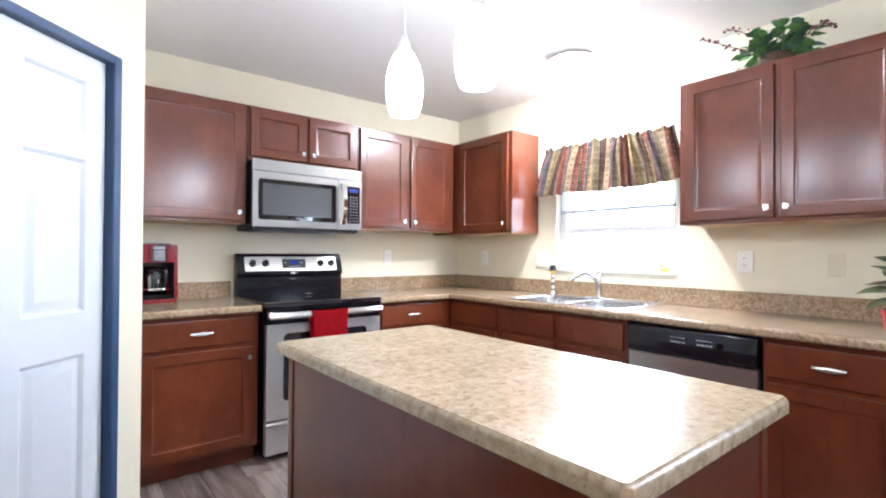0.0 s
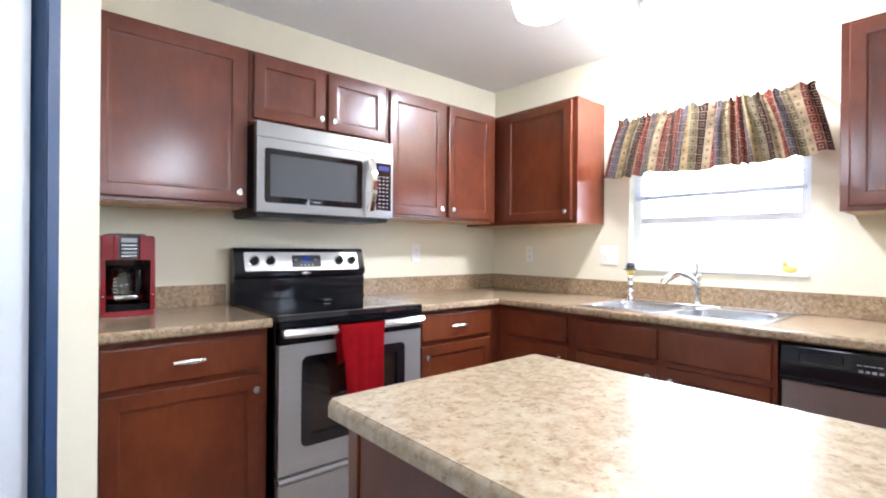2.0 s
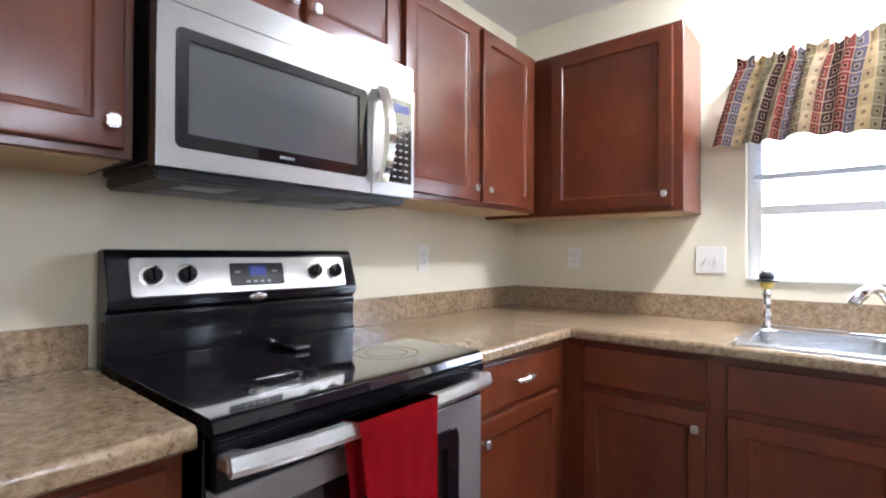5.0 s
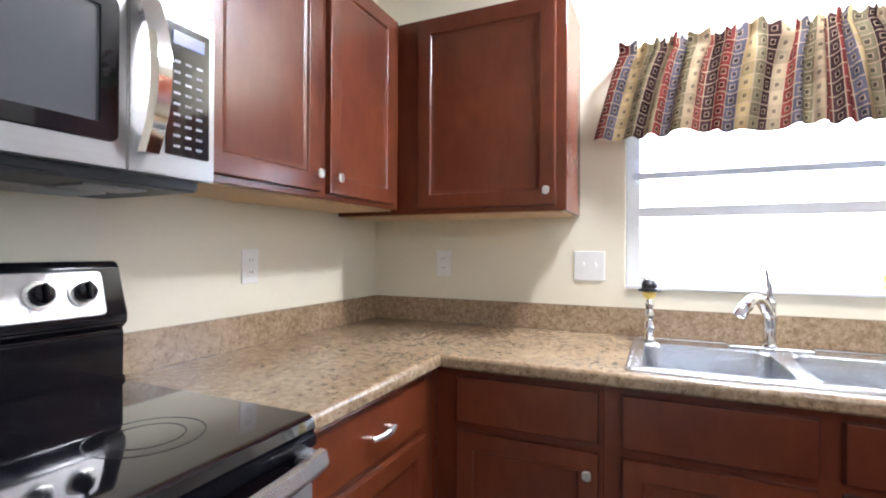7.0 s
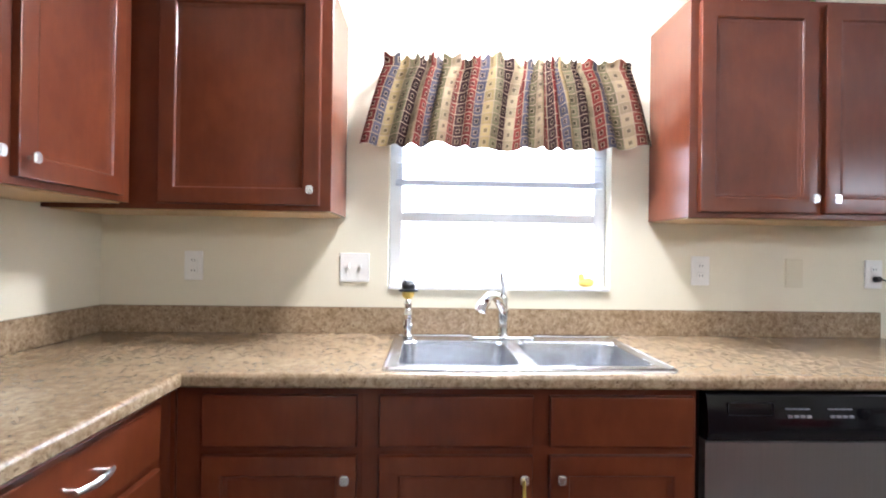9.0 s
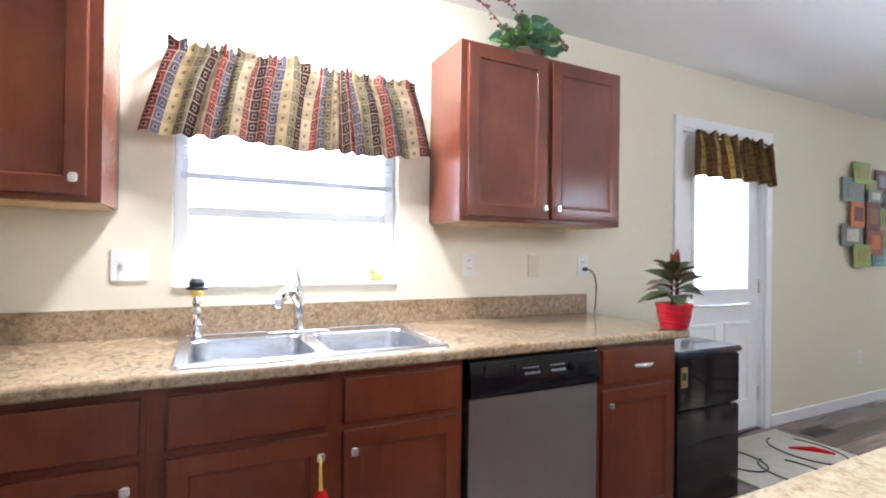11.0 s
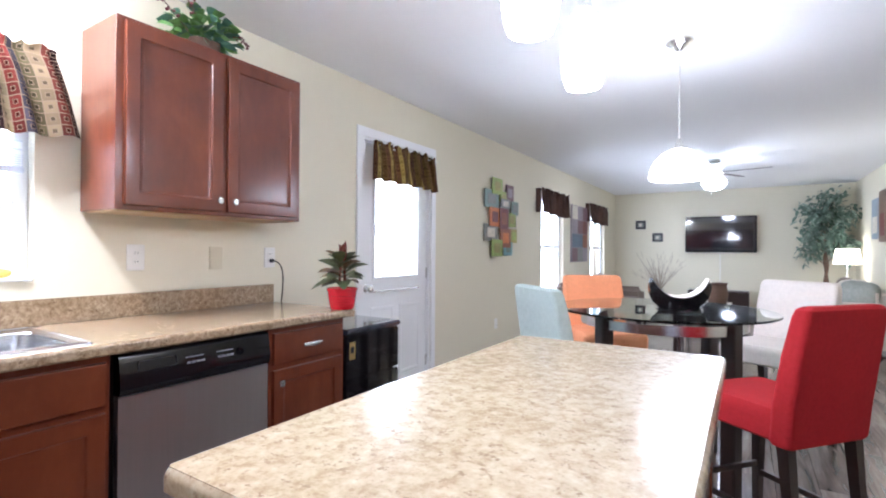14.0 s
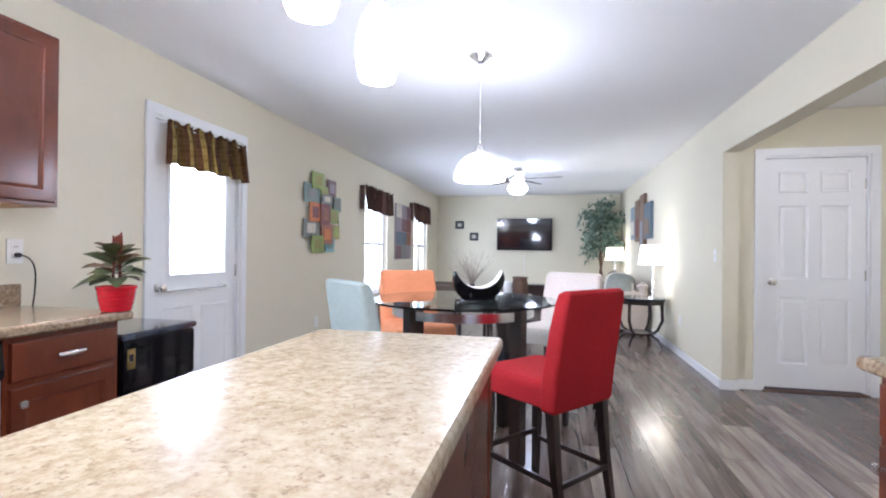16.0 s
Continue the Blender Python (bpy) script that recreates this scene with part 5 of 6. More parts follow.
def build_coffee_maker():
    c = thing("coffee_maker", -2.492, -0.125, 0.908, "red and black drip coffee maker with a glass carafe", "coffee maker", rz=3)
    w, h, f = 0.099, 0.346, -0.1
    bm = B()
    box(bm, -w, w, f, 0.09, 0.0, 0.022, 0.006)
    part("base", bm, RED_PLASTIC, c, "red base")
    part("tray", box(B(), -w + 0.019, w - 0.019, f + 0.006, 0.08, 0.0225, 0.05, 0.006), BLACK, c, "glossy black tray under the carafe")
    part("back", box(B(), -w + 0.019, w - 0.019, 0.06, 0.089, 0.0505, 0.236, 0.002), BLACK, c, "black column")
    for q in (-1, 1):
        bm = B()
        loft(bm, [[(q * (w - 0.018), y, z), (q * w, y, z), (q * w, 0.09, z), (q * (w - 0.018), 0.09, z)] for y, z in ((f, 0.0225), (f + 0.002, 0.15), (f + 0.006, 0.238))])
        part("side_wall", bm, RED_PLASTIC, c, "red side wall")
        part("stud", lathe(B(), [(0.004, 0.0), (0.003, 0.003)], 10, (0, 0, 0)), CHROME, c, "small chrome stud").matrix_basis = pose(q * (w - 0.009), f - 0.0, 0.088, 90)
    bm = B()
    top = [(-w, f + 0.008), (-w + 0.004, f + 0.001), (-0.055, f + 0.001), (-0.052, f - 0.006), (-0.039, f - 0.007), (-0.037, f + 0.004), (0.037, f + 0.004), (0.039, f - 0.007), (0.052, f - 0.006), (0.055, f + 0.001), (w - 0.004, f + 0.001), (w, f + 0.008), (w, 0.09), (-w, 0.09)]
    loft(bm, [[(x * k, y, z) for x, y in top] for z, k in ((0.238, 1.0), (0.325, 1.0), (0.334, 0.985), (0.34, 0.95), (0.342, 0.9))])
    part("top", bm, RED_PLASTIC, c, "red water tank top with a ribbed front")
    part("lid", box(B(), -0.066, 0.066, f + 0.012, 0.08, 0.3425, 0.349, 0.003), BLACK_MATT, c, "dark flip lid")
    face = part("control_panel", box(B(), -0.0365, 0.0365, f - 0.003, f + 0.0035, 0.242, 0.34, 0.0015), BLACK_MATT, c, "dark grey control strip")
    part("display", box(B(), -0.029, 0.029, f - 0.005, f - 0.0032, 0.312, 0.33, 0.0006), GREY, face, "pale clock display")
    for k in range(4):
        part("button", box(B(), -0.028, 0.028, f - 0.007, f - 0.0032, 0.297 - k * 0.015, 0.303 - k * 0.015, 0.001), SINK_STEEL, face, "silver button bar")
    pot = part("carafe", lathe(B(), [(0.05, 0.052), (0.064, 0.066), (0.07, 0.1), (0.062, 0.145), (0.047, 0.178), (0.045, 0.188), (0.043, 0.188), (0.045, 0.177), (0.059, 0.144), (0.067, 0.1), (0.061, 0.068), (0.048, 0.055)], 28, (-0.004, -0.03, 0)), CLEAR, c, "clear glass carafe")
    part("lid", lathe(B(), [(0.05, 0.186), (0.051, 0.2), (0.03, 0.208), (0.01, 0.209)], 24, (-0.004, -0.03, 0)), BLACK, pot, "black carafe lid")
    part("band", lathe(B(), [(0.067, 0.072), (0.0705, 0.075), (0.0712, 0.084), (0.0706, 0.087)], 28, (-0.004, -0.03, 0)), CHROME, pot, "silver band")
    part("handle", tube(B(), [(0.025, -0.075, 0.2), (0.034, -0.094, 0.19), (0.036, -0.097, 0.13), (0.03, -0.09, 0.085)], [0.008, 0.01, 0.01, 0.007], 10), BLACK, pot, "black carafe handle")
    marks = B()
    for k in range(5):
        r = 0.0715 - 0.00009 * (k - 1) ** 2 * 8
        for a in (-2.2,):
            box(marks, -0.004 + r * math.cos(a) - 0.008, -0.004 + r * math.cos(a) + 0.006, -0.03 + r * math.sin(a) - 0.001, -0.03 + r * math.sin(a), 0.102 + k * 0.014, 0.104 + k * 0.014)
    part("scale_marks", marks, PLASTIC, pot, "white measuring marks", kind="stuff")


build_coffee_maker()


def build_plates():
    def face_plate(x, y, z, rz, w, h, label, kind, mat):
        p = thing("outlet" if kind != "switch" else "light_switch", x, y, z, label, "outlet" if kind != "switch" else "switch", rz=rz)
        part("plate", plate(B(), -w / 2, w / 2, -h / 2, h / 2, 0.004, 0.0, -0.006, 0.002), mat, p)
        if kind == "outlet":
            for s in (-1, 1):
                bm = B()
                plate(bm, -0.017, 0.017, s * 0.02 - 0.014, s * 0.02 + 0.014, 0.008, -0.005, -0.009, 0.001)
                so = part("socket", bm, mat, p)
                for q in (-0.007, 0.005):
                    part("slot", box(B(), q, q + 0.0022, -0.0094, -0.0088, s * 0.02 - 0.004, s * 0.02 + 0.005), BLACK_MATT, so, "dark slot")
        if kind == "switch":
            for q in (-0.023, 0.023) if w > 0.1 else (0,):
                bm = B()
                box(bm, q - 0.005, q + 0.005, -0.016, -0.005, -0.003, 0.014, 0.002)
                part("toggle", bm, mat, p)
        return p

    face_plate(-0.789, -0.001, 1.174, 0, 0.072, 0.116, "white double outlet on the stove wall", "outlet", PLASTIC)
    face_plate(-0.001, -0.364, 1.172, -90, 0.072, 0.116, "white double outlet in the corner", "outlet", PLASTIC)
    face_plate(-0.001, -1.002, 1.172, -90, 0.118, 0.116, "white double light switch beside the window", "switch", PLASTIC)
    face_plate(-0.001, -2.419, 1.176, -90, 0.076, 0.12, "white double outlet above the worktop", "outlet", PLASTIC)
    face_plate(-0.001, -2.815, 1.17, -90, 0.075, 0.118, "cream telephone plate above the worktop", "blank", IVORY)
    p = face_plate(-0.001, -3.154, 1.17, -90, 0.074, 0.118, "white outlet with a black plug and cord", "outlet", PLASTIC)
    bm = B()
    box(bm, -0.012, 0.016, -0.032, -0.0095, -0.03, -0.008, 0.005)
    part("plug", bm, BLACK_MATT, p, "black plug")
    cord = arc((0.01, -0.03, -0.02), (0.07, -0.045, -0.03), (0.075, -0.03, -0.15), 8) + arc((0.074, -0.03, -0.17), (0.07, -0.028, -0.3), (0.03, -0.03, -0.36), 6)
    cord[-1] = Vector((0.06, -0.03, -0.4))
    part("cord", tube(B(), cord, 0.0035, 8), LACQUER, p, "thin black power cord")
    face_plate(-0.001, -6.2, 0.4, -90, 0.072, 0.116, "white outlet low on the long wall", "outlet", PLASTIC)
    face_plate(SIDE + 0.001, -7.37, 0.42, 90, 0.072, 0.116, "white outlet low on the wall", "outlet", PLASTIC)
    face_plate(SIDE + 0.001, -6.2, 1.175, 90, 0.072, 0.116, "white light switch near the hall", "switch", PLASTIC)


build_plates()


def leaf_blade(bm, base, way, length, width, droop=0.3, roll=0.0):
    """A pointed leaf of a few faces, folded along its rib and bent down towards the tip."""
    way = Vector(way).normalized()
    side = way.cross(Vector((0, 0, 1)))
    side = (side if side.length > 0.1 else Vector((1, 0, 0))).normalized()
    up = side.cross(way).normalized()
    side = (Matrix.Rotation(roll, 3, way) @ side)
    rows = []
    for s, k in ((0, 0.1), (0.25, 0.8), (0.5, 1.0), (0.78, 0.62), (1.0, 0.03)):
        c = Vector(base) + way * length * s - Vector((0, 0, 1)) * droop * length * s * s
        hw = width / 2 * k
        rows.append((bm.verts.new(c - side * hw + up * hw * 0.3), bm.verts.new(c), bm.verts.new(c + side * hw + up * hw * 0.3)))
    for a, b in zip(rows, rows[1:]):
        bm.faces.new((a[0], a[1], b[1], b[0])), bm.faces.new((a[1], a[2], b[2], b[1]))


def build_plants():
    rng = random.Random(11)
    p = thing("potted_plant", -0.44, -3.262 + 0.17, 0.908, "copper and green leafed plant in a glossy red pot", "plant")
    p.location, p.scale = (-0.604, -3.142, 0.908), (0.92, 0.92, 0.96)
    pot = part("pot", lathe(B(), [(0.056, 0.0), (0.064, 0.004), (0.076, 0.055), (0.082, 0.102), (0.087, 0.104), (0.087, 0.118), (0.078, 0.118), (0.076, 0.1), (0.02, 0.099)], 32), RED_POT, p, "ribbed glossy red pot")
    bm = B()
    for z in (0.03, 0.045, 0.06, 0.075):
        lathe(bm, [(0.0695 + (z - 0.03) * 0.2, z - 0.002), (0.0735 + (z - 0.03) * 0.2, z), (0.0695 + (z - 0.03) * 0.2, z + 0.002)], 32)
    part("ribs", bm, RED_POT, pot, "raised rings on the pot")
    part("soil", lathe(B(), [(0.075, 0.101), (0.074, 0.107), (0.01, 0.11)], 20), SOIL, p)
    bm = B()
    for k in range(4):
        a = k * 1.6
        tube(bm, [(0.01 * math.cos(a), 0.01 * math.sin(a), 0.105), (0.02 * math.cos(a), 0.02 * math.sin(a), 0.17), (0.012 * math.cos(a), 0.012 * math.sin(a), 0.26)], 0.006, 6)
    part("stems", bm, LEAF_RED, p, "reddish stems")
    bm, top = B(), B()
    bronze = B()
    for k in range(30):
        a, q = k * 2.4, k / 30
        long = rng.uniform(0.115, 0.16) * (1.1 - 0.3 * q)
        el = -0.05 + 0.95 * q + rng.uniform(-0.2, 0.2)
        base = (0.014 * math.cos(a), 0.014 * math.sin(a), 0.15 + 0.12 * q)
        leaf_blade((bm, bm, bronze)[k % 3], base, (math.cos(a) * math.cos(el), math.sin(a) * math.cos(el), math.sin(el)), long, long * 0.6, 0.22, rng.uniform(-0.4, 0.4))
    for k in range(6):
        a = k * 2.4
        leaf_blade(top, (0, 0, 0.25), (0.22 * math.cos(a), 0.22 * math.sin(a), 1), rng.uniform(0.1, 0.135), 0.05, 0.02)
    part("leaves", bm, LEAF_DARK, p, "dark green leaves", kind="stuff")
    part("bronze_leaves", bronze, LEAF_BRONZE, p, "bronze leaves", kind="stuff")
    part("young_leaves", top, LEAF_RED, p, "copper young leaves", kind="stuff")

    v = thing("ivy_plant", -0.19, -2.62, UP1, "trailing silk ivy with small red berries on top of the cabinet", "plant")
    part("basket", lathe(B(), [(0.06, 0.0), (0.075, 0.03), (0.08, 0.06), (0.06, 0.055)], 18), BARK, v, "low brown basket")
    greens = [B(), B()]
    for k in range(190):
        a = rng.uniform(0, 6.283)
        el = rng.uniform(-0.1, 1.25)
        r = rng.uniform(0.04, 0.15)
        base = Vector((r * 0.7 * math.cos(a) * math.cos(el), r * 1.15 * math.sin(a) * math.cos(el), 0.05 + r * math.sin(el)))
        if base.z < 0.02:
            base.z = 0.02
        L = rng.uniform(0.042, 0.078)
        leaf_blade(greens[k % 3 == 0], base, (math.cos(a), math.sin(a) * 1.3, math.sin(el) * 0.8 + 0.1), L, L * 0.8, 0.35, rng.uniform(-1, 1))
    part("leaves", greens[0], LEAF, v, "bright green leaves", kind="stuff")
    part("leaves", greens[1], LEAF_BLUE, v, "blue-green leaves", kind="stuff")
    stems, berries = B(), B()
    for pts in (arc((-0.02, 0.08, 0.08), (-0.05, 0.22, 0.18), (-0.05, 0.33, 0.24), 8), arc((0, -0.1, 0.1), (0, -0.18, 0.2), (-0.02, -0.22, 0.12), 7), arc((-0.03, 0.03, 0.1), (-0.1, 0.1, 0.2), (-0.08, 0.2, 0.24), 6)):
        tube(stems, pts, 0.0025, 5)
        for q in pts[2:]:
            for _ in range(3):
                bmesh.ops.create_icosphere(berries, subdivisions=1, radius=rng.uniform(0.005, 0.009), matrix=Matrix.Translation(q + Vector([rng.uniform(-0.014, 0.014) for _ in range(3)])))
    part("stems", stems, BARK, v)
    part("berries", berries, BERRY, v, "dull red berries", kind="stuff")


BERRY = material("dull_red_berry", (0.14, 0.02, 0.03), rough=0.5)
build_plants()


def build_fridge():
    f = thing("compact_refrigerator", 0, -3.2, 0, "black compact refrigerator with a glossy top beside the worktop", "refrigerator", rz=-90)
    w, h = 0.47, 0.79
    part("body", box(B(), 0, w, -0.53, -0.04, 0.012, h - 0.03, 0.004), LACQUER, f, "black case")
    part("top", plate_top(0, w + 0.005, -0.585, -0.035, h - 0.03, h), BLACK_BLUE, f, "glossy blue-black top")
    for z0, z1 in ((0.03, 0.5), (0.51, h - 0.034)):
        part("door", box(B(), 0.003, w - 0.003, -0.575, -0.532, z0, z1, 0.008), LACQUER, f, "glossy black door")
    part("label", box(B(), 0.03, 0.075, -0.5775, -0.575, 0.62, 0.715, 0.001), BRASS, f, "small gold label")
    part("label", box(B(), 0.038, 0.062, -0.579, -0.5775, 0.655, 0.69), BLACK_MATT, f, "black square on the label")
    for x in (0.05, w - 0.05):
        for y in (-0.5, -0.09):
            part("foot", lathe(B(), [(0.015, 0.0), (0.015, 0.014)], 10, (x, y, 0)), BLACK_MATT, f)


def plate_top(x0, x1, y0, y1, z0, z1):
    return box(B(), x0, x1, y0, y1, z0, z1, 0.008, 3)


BLACK_BLUE = material("blue_black_gloss", (0.02, 0.03, 0.055), rough=0.12, coat=0.9, coat_rough=0.06)
build_fridge()

# a red padded bell ornament hangs from a sink cabinet knob
bell = thing("hanging_ornament", -0.655, -1.565, 0.6, "red padded ornament on a gold ribbon, hung from a cabinet knob", "ornament")
part("ribbon", tube(B(), [(0, 0.0, 0.025), (-0.012, 0.002, -0.02), (-0.008, 0, -0.07)], [0.004, 0.005, 0.006], 6), YELLOW, bell, "gold ribbon")
part("pad", lathe(B(), [(0.012, -0.065), (0.02, -0.08), (0.03, -0.11), (0.036, -0.15), (0.02, -0.165)], 16, (-0.012, 0, 0)), RED_CLOTH, bell, "red padded bell")

mat_rug = thing("door_mat", -0.42, -4.38, 0, "pale door mat with dark loops and a red swirl", "mat")

MAT = material("mat_pile", (0.45, 0.42, 0.34), rough=1.0, scale=300, bump=1.0, vary=0.15)
part("pile", box(B(), -0.36, 0.36, -0.52, 0.48, 0.0, 0.01, 0.003), MAT, mat_rug, "pale woven pile")
bm = B()
for cx, cy, r in ((0.05, -0.3, 0.17), (-0.1, 0.1, 0.15), (0.15, 0.25, 0.13)):
    tube(bm, [(cx + r * 1.3 * math.cos(a), cy + r * math.sin(a), 0.011) for a in [k * 0.3 for k in range(19)]], 0.006, 5)
part("loops", bm, BLACK_MATT, mat_rug, "dark curling lines")
bm = B()
tube(bm, [(-0.06, -0.4, 0.011), (0.03, -0.34, 0.012), (0.12, -0.24, 0.011)], [0.01, 0.024, 0.008], 6)
part("swirl", bm, RED_CLOTH, mat_rug, "red swirl")
for y in (-5.16, -7.0):
    v = thing("floor_vent", -0.2, y, 0, "brown metal floor vent", "vent", "floor vents")
    part("frame", box(B(), -0.06, 0.06, -0.14, 0.14, 0, 0.004, 0.001), ESPRESSO, v)
    bm = B()
    for k in range(10):
        box(bm, -0.045, 0.045, -0.12 + k * 0.025, -0.112 + k * 0.025, 0.004, 0.0055)
    part("slats", bm, BLACK_MATT, v)


# ---- blind in the kitchen window ----
def build_blind():
    """Open slats hang above the gathered stack and the bottom rail."""
    b = thing("window_blind", 0.03, -1.59, 1.38, "white slatted blind drawn halfway down the kitchen window", "blind")
    part("head_rail", box(B(), -0.015, 0.02, -0.43, 0.43, 0.515, 0.545, 0.003), BLIND, b)
    for z in [0.158 + 0.0085 * k for k in range(6)] + [0.222 + 0.034 * k for k in range(9)]:
        bm = B()
        loft(bm, [[(-0.016, y, z - 0.004), (0.0, y, z + 0.002), (0.016, y, z + 0.004), (0.0, y, z - 0.0005)] for y in (-0.425, 0.425)])
        part("slat", bm, BLIND, b)
    part("bottom_rail", box(B(), -0.016, 0.016, -0.43, 0.43, 0.13, 0.153, 0.004), BLIND, b)
    for y in (-0.3, 0.3):
        part("cord", tube(B(), [(-0.018, y, 0.14), (-0.018, y, 0.52)], 0.0012, 5), BLIND, b)


build_blind()


# ---- dining ----
def dining_chair(name, mat, x, y, rz, label):
    c = thing(name, x, y, 0, label, "chair", "chairs round the table", rz=rz)
    bm = B()
    rings = []
    for z, g in ((0.525, -0.012), (0.535, 0.0), (0.6, 0.004), (0.625, 0.0), (0.642, -0.014), (0.65, -0.05)):
        rings.append([(px, py, z) for px, _, py in rounded(-0.23 - g, 0.23 + g, -0.24 - g, 0.2, 0.03, 0)])
    loft(bm, rings)
    part("seat", bm, mat, c, "upholstered seat")
    bm = B()
    rings = []
    for z, y0, y1, hw in ((0.515, 0.155, 0.235, 0.225), (0.53, 0.15, 0.242, 0.235), (0.66, 0.165, 0.255, 0.24), (0.85, 0.2, 0.285, 0.238), (0.99, 0.235, 0.308, 0.232), (1.018, 0.245, 0.31, 0.226), (1.03, 0.26, 0.3, 0.21)):
        rings.append([(px, py, z) for px, _, py in rounded(-hw, hw, y0, y1, 0.022, 0)])
    loft(bm, rings)
    part("backrest", bm, mat, c, "tall upholstered back")
    for sx in (-1, 1):
        for fy, ty, z1 in ((-0.205, -0.215, 0.53), (0.2, 0.27, 0.52)):
            bm = B()
            loft(bm, [[(sx * 0.195 + a * h, ty0 + b * h, z) for a, b in ((-1, -1), (1, -1), (1, 1), (-1, 1))] for z, ty0, h in ((0.0, ty, 0.015), (z1 * 0.5, (fy + ty) / 2 + (0 if fy < 0 else -0.01), 0.019), (z1, fy, 0.023))])
            part("leg", bm, ESPRESSO, c, "dark tapered leg")
    for sx in (-1, 1):
        part("stretcher", box(B(), sx * 0.195 - 0.009, sx * 0.195 + 0.009, -0.2, 0.235, 0.2, 0.225, 0.002), ESPRESSO, c, "dark side stretcher")
    part("stretcher", box(B(), -0.185, 0.185, -0.215, -0.198, 0.24, 0.265, 0.002), ESPRESSO, c, "dark front stretcher")
    part("stretcher", box(B(), -0.185, 0.185, 0.235, 0.252, 0.2, 0.225, 0.002), ESPRESSO, c, "dark rear stretcher")
    return c


dining_chair("dining_chair", RED_SUEDE, -2.475, -3.7, 50, "red microsuede counter-height chair with dark legs").scale = (0.9, 0.95, 1.0)
dining_chair("dining_chair", BLUE_SUEDE, -1.625, -3.95, -42, "pale blue microsuede counter-height chair with dark legs")
dining_chair("dining_chair", ORANGE_SUEDE, -1.495, -4.97, 214, "orange microsuede counter-height chair with dark legs")
dining_chair("dining_chair", WHITE_SUEDE, -2.55, -5.05, 150, "cream microsuede counter-height chair with dark legs")


def build_table():
    t = thing("dining_table", -1.97, -4.3, -0.014, "round glass-topped dining table with dark legs and a chrome ring", "table")
    part("tabletop", lathe(B(), [(0.3, 0.9), (0.575, 0.9), (0.58, 0.904), (0.58, 0.908), (0.575, 0.912), (0.3, 0.912)], 64), TABLE_GLASS, t, "clear glass top")
    bm = B()
    n = 64
    loft(bm, [[(r * math.cos(2 * math.pi * k / n), r * math.sin(2 * math.pi * k / n), z) for k in range(n)] for r, z in ((0.43, 0.82), (0.436, 0.82), (0.436, 0.87), (0.43, 0.87), (0.43, 0.82))], False, False)
    part("ring", bm, SINK_STEEL, t, "polished steel ring below the top")
    for k in range(4):
        a = radians(57.5 + 90 * k)
        bm = B()
        box(bm, 0.385, 0.46, -0.032, 0.032, 0.014, 0.899, 0.004)
        bmesh.ops.transform(bm, matrix=Matrix.Rotation(a, 4, "Z"), verts=bm.verts)
        part("leg", bm, ESPRESSO, t, "thick dark wooden leg")
    part("shelf", lathe(B(), [(0.1, 0.515), (0.385, 0.515), (0.39, 0.523), (0.385, 0.53), (0.1, 0.53)], 48), BLACK_BLUE, t, "round dark lower shelf")
    b = thing("decorative_bowl", -2.07, -4.28, 0.898, "black crescent bowl with a cream inside on a round black foot", "bowl", rz=18)
    part("foot", lathe(B(), [(0.12, 0.0), (0.12, 0.006), (0.06, 0.018), (0.04, 0.03), (0.045, 0.04)], 32), LACQUER, b, "round black foot")
    rings, inner = [], []
    for i in range(21):
        q = -1 + i / 10
        a = q * radians(72)
        R = 0.152
        x, z = R * math.sin(a), 0.222 - R * math.cos(a)
        th, hw = 0.088 * (1 - abs(q) ** 2.2) + 0.008, 0.075 * (1 - 0.6 * q * q) + 0.004
        nx, nz = math.sin(a), -math.cos(a)
        rings.append([(x, -hw, z), (x + nx * th * 0.8, -hw * 0.6, z + nz * th * 0.8), (x + nx * th, 0, z + nz * th), (x + nx * th * 0.8, hw * 0.6, z + nz * th * 0.8), (x, hw, z), (x + nx * 0.004, 0, z + nz * 0.004)])
        inner.append([(x - nx * 0.002, -hw * 0.94, z - nz * 0.002), (x + nx * 0.002, 0, z + nz * 0.002), (x - nx * 0.002, hw * 0.94, z - nz * 0.002), (x - nx * 0.005, 0, z - nz * 0.005)])
    part("shell", loft(B(), rings), LACQUER, b, "glossy black crescent shell")
    part("lining", loft(B(), inner), WHITE_SUEDE, b, "cream crescent lining")


build_table()


# ---- wall pieces ----
ART = {n: material("art_" + n, c, rough=0.5, scale=25, vary=0.3) for n, c in {
    "green": (0.28, 0.35, 0.08), "teal": (0.17, 0.24, 0.2), "orange": (0.55, 0.16, 0.03), "maroon": (0.16, 0.04, 0.03), "olive": (0.3, 0.27, 0.07),
    "grey": (0.2, 0.21, 0.18), "rust": (0.27, 0.09, 0.04), "sky": (0.2, 0.38, 0.4), "plum": (0.16, 0.08, 0.09), "lilac": (0.27, 0.23, 0.25), "slate": (0.1, 0.14, 0.18), "cream": (0.6, 0.55, 0.45), "haze": (0.24, 0.29, 0.33), "umber": (0.2, 0.13, 0.085)}.items()}


